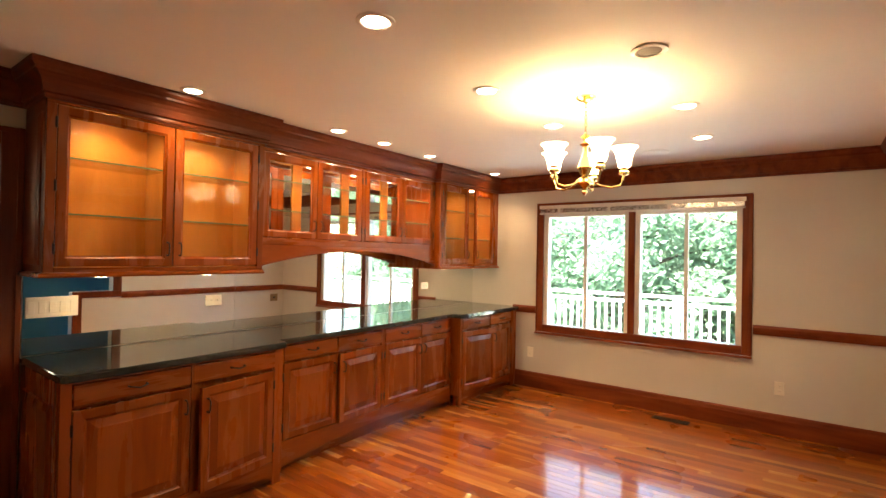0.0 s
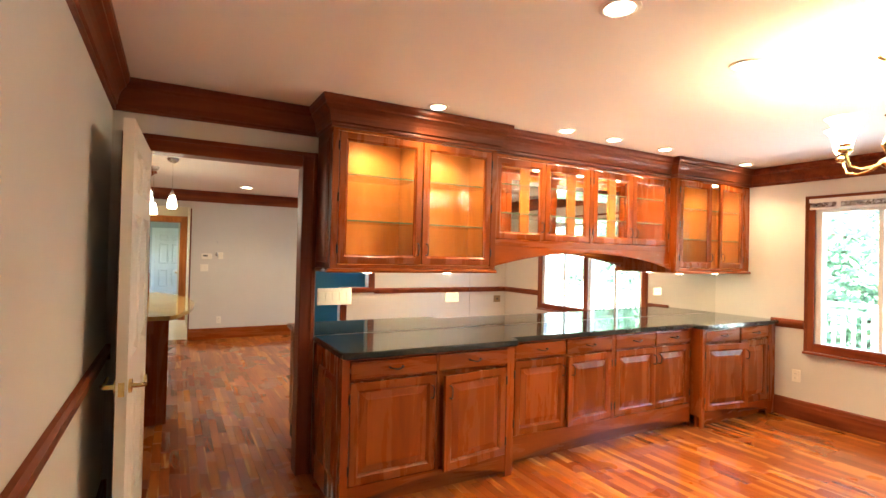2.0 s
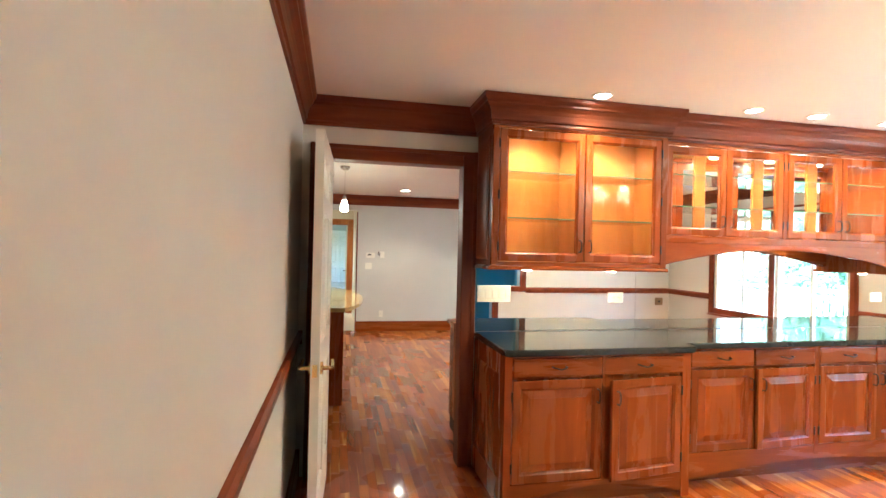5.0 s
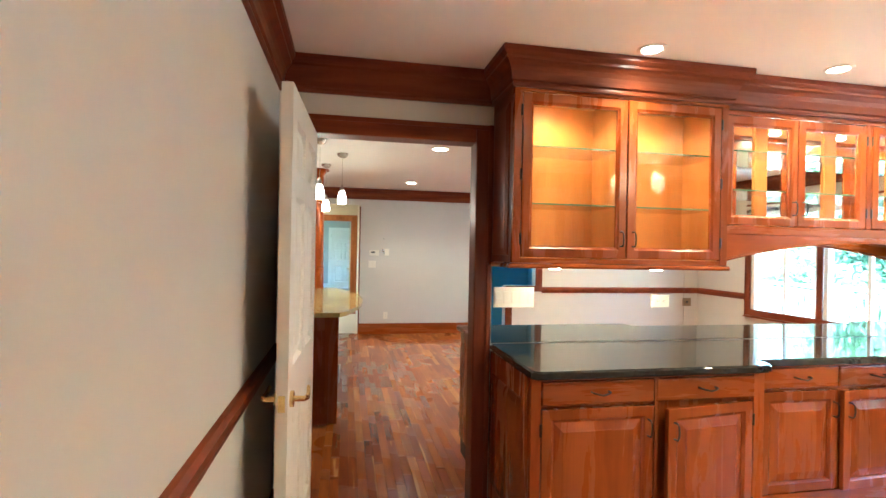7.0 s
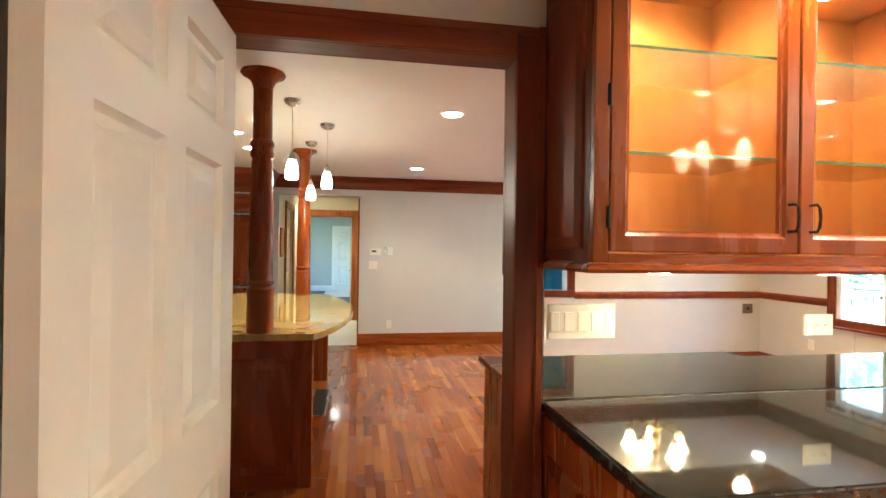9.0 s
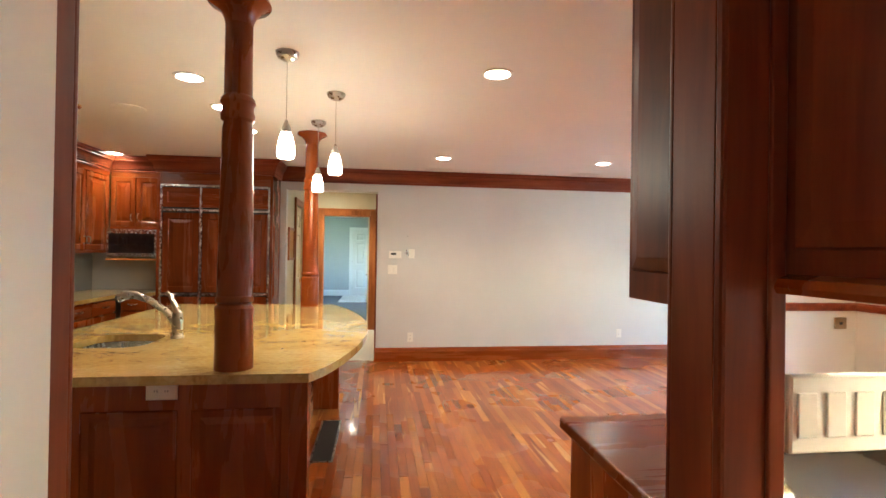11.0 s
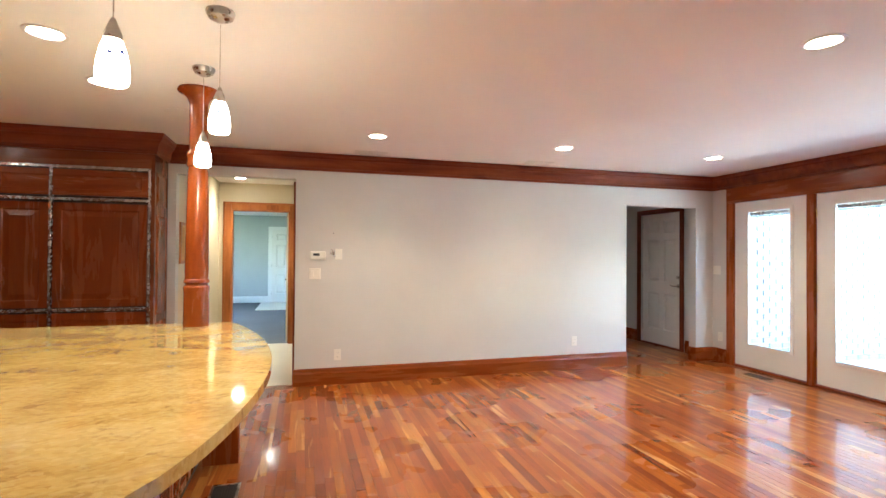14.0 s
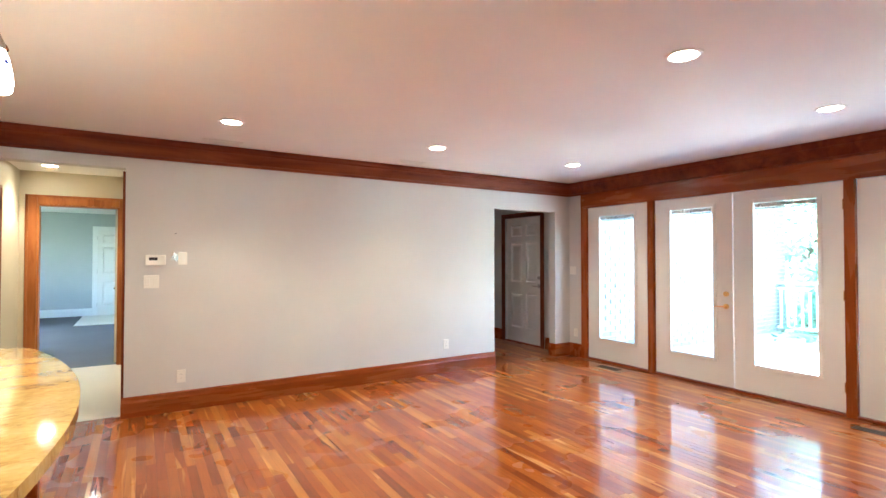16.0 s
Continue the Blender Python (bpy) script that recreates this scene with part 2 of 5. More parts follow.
def thing(name, where, label, category, group="", rz=0):
    o = new(name)
    o.matrix_world = pose(*where, 0, 0, rz)
    return tagged(o, label, category, group)


def box(x0, x1, y0, y1, z0, z1, bevel=0.0, bm=None):
    bm = bm or bmesh.new()
    vs = [bm.verts.new((x, y, z)) for x in (x0, x1) for y in (y0, y1) for z in (z0, z1)]
    fs = [bm.faces.new([vs[i] for i in q]) for q in ((0, 1, 3, 2), (4, 6, 7, 5), (0, 4, 5, 1), (2, 3, 7, 6), (0, 2, 6, 4), (1, 5, 7, 3))]
    if bevel:
        es = list({e for f in fs for e in f.edges})
        bmesh.ops.bevel(bm, geom=es, offset=bevel, segments=2, affect="EDGES", profile=0.5)
    return bm


def slab(x0, x1, y0, y1, z0, z1, axis, holes):
    """A wall along axis with openings (a0, a1, z0, z1) right through it."""
    bm = bmesh.new()
    a0, a1 = (x0, x1) if axis == "x" else (y0, y1)
    az = sorted({a0, a1, *[v for h in holes for v in h[:2] if a0 < v < a1]})
    zz = sorted({z0, z1, *[v for h in holes for v in h[2:] if z0 < v < z1]})
    for p, q in zip(az, az[1:]):
        for r, s in zip(zz, zz[1:]):
            mid, mz = (p + q) / 2, (r + s) / 2
            if any(h[0] < mid < h[1] and h[2] < mz < h[3] for h in holes):
                continue
            box(*((p, q, y0, y1) if axis == "x" else (x0, x1, p, q)), r, s, bm=bm)
    bmesh.ops.remove_doubles(bm, verts=bm.verts, dist=1e-5)
    bm.verts.index_update()
    seen = {}
    for f in list(bm.faces):
        seen.setdefault(tuple(sorted(v.index for v in f.verts)), []).append(f)
    bmesh.ops.delete(bm, geom=[f for fs in seen.values() if len(fs) > 1 for f in fs], context="FACES")
    return bm


def sweep(profile, pts, closed=False, bm=None):
    """A moulding of profile (d, z) along a plan polyline, with mitred corners; d goes to the left of the way."""
    bm = bm or bmesh.new()
    n = len(pts)
    rows = []
    for i, p in enumerate(pts):
        p = Vector(p)
        before = (p - Vector(pts[i - 1])).normalized() if closed or i else None
        after = (Vector(pts[(i + 1) % n]) - p).normalized() if closed or i < n - 1 else None
        before, after = before or after, after or before
        n1, n2 = Vector((-before.y, before.x)), Vector((-after.y, after.x))
        m = (n1 + n2) / (1 + n1.dot(n2))
        rows.append([bm.verts.new((p.x + m.x * d, p.y + m.y * d, z)) for d, z in profile])
    k = len(profile)
    for i in range(n if closed else n - 1):
        a, b = rows[i], rows[(i + 1) % n]
        for j in range(k):
            bm.faces.new((a[j], b[j], b[(j + 1) % k], a[(j + 1) % k]))
    if not closed:
        bm.faces.new(rows[0])
        bm.faces.new(rows[-1])
    return bm


def rings(w, h, steps, cap=False, bm=None, x=0, z=0):
    """Mitred rectangle rings (inset, depth) joined in turn: door frames and raised panels facing -y."""
    bm = bm or bmesh.new()
    rows = []
    for o, y in steps:
        rows.append([bm.verts.new(v) for v in ((x + o, y, z + o), (x + w - o, y, z + o), (x + w - o, y, z + h - o), (x + o, y, z + h - o))])
    pairs = list(zip(rows, rows[1:])) + ([] if cap else [(rows[-1], rows[0])])
    for a, b in pairs:
        for i in range(4):
            bm.faces.new((a[i], a[(i + 1) % 4], b[(i + 1) % 4], b[i]))
    if cap:
        bm.faces.new(rows[-1])
        bm.faces.new(rows[0])
    return bm


def lathe(profile, where=(0, 0, 0), steps=24, bm=None):
    bm = bm or bmesh.new()
    rows = []
    for r, z in profile:
        rows.append([bm.verts.new((where[0] + r * math.cos(a), where[1] + r * math.sin(a), where[2] + z)) for a in [2 * math.pi * i / steps for i in range(steps)]])
    for a, b in zip(rows, rows[1:]):
        for i in range(steps):
            bm.faces.new((a[i], a[(i + 1) % steps], b[(i + 1) % steps], b[i]))
    bm.faces.new(rows[0])
    bm.faces.new(rows[-1])
    return bm


def tube(points, r, steps=8, bm=None):
    bm = bm or bmesh.new()
    pts = [Vector(p) for p in points]
    rows = []
    for i, p in enumerate(pts):
        d = (pts[min(i + 1, len(pts) - 1)] - pts[max(i - 1, 0)]).normalized()
        u = d.cross(Vector((0, 0, 1)) if abs(d.z) < 0.9 else Vector((1, 0, 0))).normalized()
        v = d.cross(u)
        rr = r[i] if isinstance(r, (list, tuple)) else r
        rows.append([bm.verts.new(p + rr * (u * math.cos(a) + v * math.sin(a))) for a in [2 * math.pi * k / steps for k in range(steps)]])
    for a, b in zip(rows, rows[1:]):
        for i in range(steps):
            bm.faces.new((a[i], a[(i + 1) % steps], b[(i + 1) % steps], b[i]))
    bm.faces.new(rows[0])
    bm.faces.new(rows[-1])
    return bm


def disc(r, z0, z1, where=(0, 0), steps=28):
    return lathe([(r, z0), (r, z1)], (where[0], where[1], 0), steps)


# ---- the large structure ----
H = 2.43
XL, XR, YB, YC, YK, YF, XF = -0.66, 4.92, -0.50, 3.42, 3.515, 9.07, 5.27
KX = -3.40
CROWN = [(0.001, 2.25), (0.014, 2.25), (0.017, 2.262), (0.014, 2.274), (0.025, 2.28), (0.026, 2.298), (0.03, 2.322), (0.039, 2.345), (0.053, 2.362), (0.066, 2.37), (0.066, 2.383), (0.074, 2.39), (0.083, 2.402), (0.085, 2.427), (0.001, 2.427)]
BASE = [(0.001, 0.001), (0.02, 0.001), (0.02, 0.125), (0.015, 0.14), (0.012, 0.165), (0.006, 0.175), (0.001, 0.178)]
RAIL = [(0.001, 0.85), (0.012, 0.85), (0.016, 0.868), (0.024, 0.884), (0.026, 0.912), (0.016, 0.93), (0.001, 0.935)]
CASING = [(0, 0), (0.1, 0), (0.1, 0.02), (0.09, 0.022), (0.075, 0.016), (0.02, 0.014), (0.008, 0.010), (0, 0.006)]


def structure(name, bm, mat, label="", category=""):
    return link(name, bm, mat, None, label or name.replace("_", " "), category, kind="structure")


structure("wall_partition", slab(KX, XF + 0.15, YC, YK, 0, H, "x", [(-0.53, 0.418, -1, 2.058)]), WALL, "warm grey painted partition wall with a cased doorway", "wall")
structure("wall_dining_west", box(XL - 0.12, XL, YB - 0.12, YC, 0, H), WALL, "warm grey painted wall beside the open door", "wall")
structure("wall_dining_east", slab(XR, XR + 0.12, YB - 0.12, YC, 0, H, "y", [(0.50, 2.46, 0.645, 2.035)]), WALL, "warm beige painted wall with a wide window", "wall")
structure("wall_dining_south", slab(XL, XR, YB - 0.12, YB, 0, H, "x", [(0.85, 1.88, -1, 0.95), (0.85, 2.32, 0.95, 2.03)]), WALL, "painted wall with a cased opening into a blue room", "wall")
structure("wall_living_north", slab(-1.20, XF + 0.15, YF, YF + 0.12, 0, H, "x", [(-1.25, -0.08, -1, 2.157), (3.92, 4.99, -1, 2.02)]), WALL, "long plain warm grey wall with two openings", "wall")
structure("wall_living_east", slab(XF, XF + 0.15, YK, 10.9, 0, H, "y", [(4.82, 8.74, -1, 2.06), (9.66, 10.52, -1, 2.03)]), WALL, "painted wall with french doors", "wall")
structure("wall_kitchen_west", box(KX - 0.12, KX, YC, YF + 0.12, 0, H), GREYWALL, "grey painted kitchen wall", "wall")
structure("wall_kitchen_north", box(KX, -1.20, YF, YF + 0.12, 0, H), WALL, "painted wall behind the refrigerator", "wall")
structure("wall_hall_west", slab(-1.32, -1.20, YF + 0.12, 11.65, 0, H, "y", [(9.75, 10.55, -1, 2.03)]), HALLP, "cream painted hall wall", "wall")
structure("wall_hall_side_room", box(-2.2, -2.1, 9.4, 11.0, 0, H), HALLP, "cream wall behind the side door", "wall")
structure("wall_hall_east", box(-0.08, 0.04, YF + 0.12, 11.65, 0, H), HALLP, "cream painted hall wall", "wall")
structure("wall_hall_north", slab(-1.32, 0.04, 11.65, 11.77, 0, H, "x", [(-1.03, -0.2, -1, 2.03)]), HALLP, "cream painted wall with a doorway", "wall")
structure("wall_far_room_north", slab(-3.4, 2.0, 18.4, 18.5, 0, H, "x", []), BLUEGREY, "pale blue grey painted wall", "wall")
structure("wall_far_room_west", slab(-3.5, -3.4, 11.77, 18.5, 0, H, "y", [(14.2, 16.4, 0.8, 2.1)]), BLUEGREY, "pale blue grey painted wall with a window", "wall")
structure("wall_far_room_east", box(2.0, 2.1, 11.77, 18.5, 0, H), BLUEGREY, "pale blue grey painted wall", "wall")
structure("wall_far_room_south_west", box(-3.4, -1.32, 11.67, 11.77, 0, H), BLUEGREY, "pale blue grey painted wall", "wall")
structure("wall_far_room_south_east", box(0.04, 2.0, 11.67, 11.77, 0, H), BLUEGREY, "pale blue grey painted wall", "wall")
structure("wall_niche_west", box(3.80, 3.92, YF + 0.12, 10.9, 0, H), WALL, "painted wall of the recess", "wall")
structure("wall_niche_north", box(3.80, XF, 10.9, 11.02, 0, H), WALL, "painted wall at the end of the recess", "wall")
# opening is made up and out of view, to light the blue room
structure("wall_blue_room_south", slab(-0.3, 3.2, -3.2, -3.1, 0, H, "x", [(0.5, 1.6, 0.95, 1.75)]), BLUE, "blue painted wall with an added, unseen opening for daylight", "wall")
structure("wall_blue_room_west", box(-0.4, -0.3, -3.2, YB - 0.12, 0, H), BLUE, "blue painted wall", "wall")
structure("wall_blue_room_east", box(3.2, 3.3, -3.2, YB - 0.12, 0, H), BLUE, "blue painted wall", "wall")
structure("ceiling_dining", box(XL - 0.12, XR + 0.12, YB - 0.12, YC, H, H + 0.1), CEIL, "white painted ceiling with recessed downlights", "ceiling")
structure("ceiling_living", box(KX - 0.12, XF + 0.15, YC, YF + 0.12, H, H + 0.1), CEIL, "white painted ceiling with recessed downlights", "ceiling")
structure("ceiling_rear", box(-3.5, XF + 0.15, YF + 0.12, 18.5, H, H + 0.1), CEIL, "white painted ceiling", "ceiling")
structure("ceiling_blue_room", box(-0.4, 3.3, -3.2, YB - 0.12, H, H + 0.1), CEIL, "white painted ceiling", "ceiling")

fb = box(KX - 0.12, XF + 0.13, YC, YF + 0.1, -0.1, -0.008)
box(XL - 0.1, XR + 0.1, YB - 0.12, YC, -0.1, -0.008, bm=fb)
box(-0.4, 3.3, -3.2, YB - 0.12, -0.1, -0.008, bm=fb)
floor = structure("floor", fb, GAP, "reddish brown strip hardwood floor", "floor")
structure("floor_niche", box(3.80, XF + 0.12, YF + 0.1, 10.9, -0.1, -0.008), GAP, "reddish brown hardwood floor in the recess", "floor")
structure("floor_hall", box(-2.2, 0.04, YF + 0.1, 11.70, -0.1, 0.0), TILE_AND_SUN, "cream tiled hall floor", "floor")
structure("floor_far_room", box(-3.5, 2.1, 11.70, 18.5, -0.1, -0.002), CARPET, "grey carpet", "floor")
# sunlight on the carpet, laid as a thin pale sheet
structure("floor_far_entry", box(-1.1, 0.3, 16.4, 18.4, -0.002, 0.004), TILE_AND_SUN, "pale sheet on the carpet standing in for a patch of sunlight", "floor")


def moulding(name, profile, pts, mat, label, closed=False):
    return structure(name, sweep(profile, pts, closed), mat, label, "trim")


UY, MY = 3.06, 3.13          # front of the deep and of the shallow wall cabinets
X1, X2, X3 = 0.50, 1.72, 3.75  # cabinet divisions
def crown_run(pts, closed=False):
    moulding("crown_molding", CROWN, pts, TRIM_X, "stained cherry crown molding", closed)


crown_run([(XL, YB), (XR, YB), (XR, UY), (X3, UY), (X3, MY), (X2, MY), (X2, UY), (X1, UY), (X1, YC), (XL, YC)], True)
crown_run([(XF, YK), (XF, YF), (-1.27, YF), (-1.27, 8.62), (-2.52, 8.62), (-2.52, 8.74), (-3.06, 8.74), (-3.06, YK), (0.46, YK), (0.46, 3.83), (2.3, 3.83), (2.3, YK)], True)
for pts in ([(2.0, YB), (XR, YB), (XR, 2.79)], [(-0.635, YC), (XL, YC), (XL, YB), (0.75, YB)]):
    moulding("baseboard", BASE, pts, TRIM_Y, "stained cherry baseboard")
for pts in ([(2.42, YB), (XR, YB), (XR, 0.42)], [(XR, 2.54), (XR, 2.83)], [(-0.635, YC), (XL, YC), (XL, YB), (0.75, YB)]):
    moulding("chair_rail", RAIL, pts, TRIM_Y, "stained cherry chair rail")
for pts in ([(3.92, YF), (-0.08, YF), (-0.08, 9.2)], [(XF, 8.82), (XF, YF), (4.99, YF), (4.99, 9.19)], [(XF, 9.2), (XF, 9.56)], [(3.92, 10.9), (3.92, YF)], [(XF, 10.62), (XF, 10.9), (3.92, 10.9)], [(2.3, YK), (XF, YK), (XF, 4.7)]):
    moulding("baseboard", BASE, pts, CHERRY_X, "stained cherry baseboard")
moulding("baseboard", BASE, [(2.0, 18.4), (-3.4, 18.4)], WHITE, "white painted baseboard")


def casing(name, a0, a1, z0, z1, at, facing, mat_up, mat_flat, width=0.1, thick=0.022, sill=False):
    """Casing boards round an opening from a0 to a1; facing -1 or +1 along the wall's axis 'x' or 'y'."""
    axis, sign = facing[1], (1 if facing[0] == "+" else -1)
    o = tagged(new(name), "stained wood casing round an opening", "casing", "", "structure")
    runs = [("side", a0 - width, a0, z0, z1 + width), ("side", a1, a1 + width, z0, z1 + width), ("head", a0, a1, z1, z1 + width)]
    if sill:
        runs.append(("sill", a0, a1, z0, z0 + width))
    for kind, p, q, r, s in runs:
        b0, b1 = sorted((at + sign * 0.001, at + sign * thick))
        bm = box(b0, b1, p, q, r, s, 0.006) if axis == "x" else box(p, q, b0, b1, r, s, 0.006)
        bead0, bead1 = sorted((at + sign * thick, at + sign * (thick + 0.008)))
        part(kind, bm, mat_flat if kind != "side" else mat_up, o)
        if kind == "side":
            e0, e1 = (p + 0.004, p + 0.03) if p < a0 else (q - 0.03, q - 0.004)
            part("bead", box(bead0, bead1, e0, e1, r, s, 0.003) if axis == "x" else box(e0, e1, bead0, bead1, r, s, 0.003), mat_up, o)
        elif kind == "head":
            part("bead", box(bead0, bead1, p - 0.07, q + 0.07, s - 0.03, s - 0.004, 0.003) if axis == "x" else box(p - 0.07, q + 0.07, bead0, bead1, s - 0.03, s - 0.004, 0.003), mat_flat, o)
    return o


def jamb(name, axis, a0, a1, z1, d0, d1, mat, mat_flat):
    o = tagged(new(name), "stained wood door jamb", "jamb", "", "structure")
    for p, q, r, s in ((a0 - 0.001, a0 + 0.018, 0, z1), (a1 - 0.018, a1 + 0.001, 0, z1), (a0 + 0.018, a1 - 0.018, z1 - 0.018, z1 + 0.001)):
        part("jamb_board", box(p, q, d0, d1, r, s, 0.002) if axis == "x" else box(d0, d1, p, q, r, s, 0.002), mat if r == 0 else mat_flat, o)


casing("door_casing_1", -0.512, 0.40, 0, 2.04, YC, "-y", TRIM_AND_SHADE_Z, TRIM_X, 0.099)
casing("door_casing_2", -0.512, 0.40, 0, 2.04, YK, "+y", TRIM_AND_SHADE_Z, TRIM_X, 0.09, 0.018)
jamb("door_jamb_1", "x", -0.53, 0.418, 2.058, YC - 0.004, YK + 0.004, TRIM_AND_SHADE_Z, TRIM_X)
casing("door_casing_3", -1.03, -0.2, 0, 2.03, 11.65, "-y", OAK, OAK, 0.115)
jamb("door_jamb_3", "x", -1.03, -0.2, 2.03, 11.645, 11.775, OAK, OAK)
structure("hall_jamb", box(-0.1, -0.081, YF + 0.012, YF + 0.118, 0.001, 2.13, 0.003), TRIM_AND_SHADE_Z, "dark stained jamb board at the hall opening", "trim")
casing("door_casing_4", 9.75, 10.55, 0, 2.03, -1.20, "+x", OAK, OAK, 0.09)
casing("door_casing_5", 9.66, 10.52, 0, 2.03, XF, "-x", TRIM_AND_SHADE_Z, TRIM_Y, 0.075)
o = tagged(new("opening_trim"), "stained wood trim round a stepped opening", "trim", "", "structure")
for x0, x1, z0, z1 in ((1.88, 1.98, 0, 0.95), (1.98, 2.42, 0.87, 0.95), (2.32, 2.42, 0.95, 2.13), (0.75, 2.32, 2.03, 2.13), (0.75, 0.85, 0, 2.03)):
    part("trim_board", box(x0, x1, YB + 0.001, YB + 0.022, z0, z1, 0.004), TRIM_AND_SHADE_Z, o)

# ---- dining window ----
win = tagged(new("window_1"), "wide white sliding window in a stained wood casing with a raised blind", "window", "", "structure")
o = casing("window_casing", 0.508, 2.452, 0.653, 2.027, XR, "-x", TRIM_AND_SHADE_Z, TRIM_Y, 0.082, 0.024, True)
part("mullion_board", box(XR - 0.024, XR - 0.001, 1.445, 1.51, 0.735, 2.027, 0.004), TRIM_AND_SHADE_Z, o)
part("stool", box(XR - 0.05, XR - 0.025, 0.425, 2.535, 0.63, 0.652, 0.006), TRIM_Y, o)
for y0, y1 in ((0.508, 1.45), (1.505, 2.452)):
    ym = (y0 + y1) / 2
    for a, b, r, s in ((y0, y0 + 0.05, 0.73, 2.025), (y1 - 0.05, y1, 0.73, 2.025), (y0 + 0.05, y1 - 0.05, 0.653, 0.735), (y0 + 0.05, y1 - 0.05, 1.95, 2.025)):
        part("window_frame", box(XR + 0.004, XR + 0.09, a, b, r, s, 0.004), WHITE, win)
    part("meeting_stile", box(XR + 0.03, XR + 0.075, ym - 0.018, ym + 0.018, 0.735, 1.95, 0.004), WHITE, win)
    for a, b in ((y0 + 0.05, ym - 0.018), (ym + 0.018, y1 - 0.05)):
        p = part("pane", box(XR + 0.05, XR + 0.054, a, b, 0.735, 1.95), PANE, win)
        p.visible_shadow = False
blind = thing("window_blind", (XR - 0.03, 0.48, 2.025), "grey slatted blind raised to the window head", "blind")
part("headrail", box(-0.045, 0, 0, 2.0, 0.015, 0.05, 0.004), WHITE, blind)
for i in range(7):
    part("slat", box(-0.043, -0.003, 0.01, 1.99, -0.03 + i * 0.006, -0.0265 + i * 0.006), STEEL, blind)
part("bottom_rail", box(-0.044, -0.002, 0.005, 1.995, -0.048, -0.034, 0.003), WHITE, blind)
for yy in (0.22, 0.62, 1.2, 1.75):
    part("bracket", box(-0.049, -0.045, yy, yy + 0.03, -0.048, 0.05), WHITE, blind)

# ---- french doors ----
fr = tagged(new("wood_fascia"), "stained wood fascia board over the french doors", "trim", "", "structure")
part("fascia_board", box(XF - 0.022, XF - 0.001, YK + 0.01, 8.84, 2.06, 2.252, 0.004), CHERRY_Y, fr)
for i, (a, b) in enumerate(((8.73, 8.83), (7.70, 7.78), (5.75, 5.83), (4.72, 4.82))):
    post = tagged(new("door_post"), "narrow stained wood post between glazed doors", "trim", "", "structure")
    part("post_board", box(XF - 0.03, XF + 0.12, a, b, 0, 2.06, 0.005), CHERRY, post)
part("sill_board", box(XF - 0.02, XF + 0.13, 4.82, 8.73, 0.001, 0.025, 0.004), TRIM_Y, fr)


def glazed_leaf(name, y0, y1, label, handle=None, hinge=None):
    o = tagged(new(name), label, "french door", "", "structure")
    x0, x1 = XF + 0.01, XF + 0.055
    g0, g1, z0, z1 = y0 + 0.185, y1 - 0.185, 0.295, 1.945
    for a, b, r, s in ((y0, g0, 0.03, 2.055), (g1, y1, 0.03, 2.055), (g0, g1, 0.03, z0), (g0, g1, z1, 2.055)):
        part("leaf_board", box(x0, x1, a, b, r, s), WHITE, o)
    fb = bmesh.new()
    for a, b, r, s in ((g0 - 0.02, g0 + 0.018, z0 - 0.02, z1 + 0.02), (g1 - 0.018, g1 + 0.02, z0 - 0.02, z1 + 0.02), (g0 + 0.018, g1 - 0.018, z0 - 0.02, z0 + 0.018), (g0 + 0.018, g1 - 0.018, z1 - 0.018, z1 + 0.02)):
        box(x0 - 0.014, x0 - 0.001, a, b, r, s, 0.004, fb)
    part("glazing_bead", fb, WHITE, o)
    p = part("pane", box(x0 + 0.02, x0 + 0.024, g0, g1, z0, z1), PANE, o)
    p.visible_shadow = False
    bl = part("raised_blind", box(x0 + 0.003, x0 + 0.018, g0 + 0.02, g1 - 0.02, z1 - 0.06, z1 - 0.02, 0.003), STEEL, o, "gathered slats of a raised blind")
    for k in range(4):
        part("slat", box(x0 + 0.002, x0 + 0.019, g0 + 0.022, g1 - 0.022, z1 - 0.072 + 0.003 * k - 0.006, z1 - 0.071 + 0.003 * k - 0.006), IRON, o)
    if handle:
        for z, r in ((1.0, 0.027), (0.87, 0.027)):
            e = tube([(x0 - 0.001, handle, z), (x0 - 0.02, handle, z)], r, 16)
            part("rosette", e, BRASS, o, smooth=True)
        part("lever", tube([(x0 - 0.02, handle, 0.87), (x0 - 0.055, handle, 0.87), (x0 - 0.06, handle + 0.02, 0.87), (x0 - 0.055, handle + 0.11, 0.865)], [0.01, 0.009, 0.009, 0.007], 10), BRASS, o, smooth=True)
    if hinge:
        for z in (0.25, 1.05, 1.85):
            part("hinge", tube([(x0 - 0.012, hinge, z - 0.045), (x0 - 0.012, hinge, z + 0.045)], 0.007, 8), BRASS, o, smooth=True)
    return o


glazed_leaf("door_sidelight_1", 7.785, 8.73, "white fixed door panel with a tall glass pane")
glazed_leaf("door_french_1", 6.795, 7.695, "white french door leaf with tall glass and brass lever", 6.86, 7.69)
glazed_leaf("door_french_2", 5.835, 6.785, "white french door leaf with tall glass", None, 5.84)
glazed_leaf("door_sidelight_2", 4.825, 5.745, "white fixed door panel with a tall glass pane")


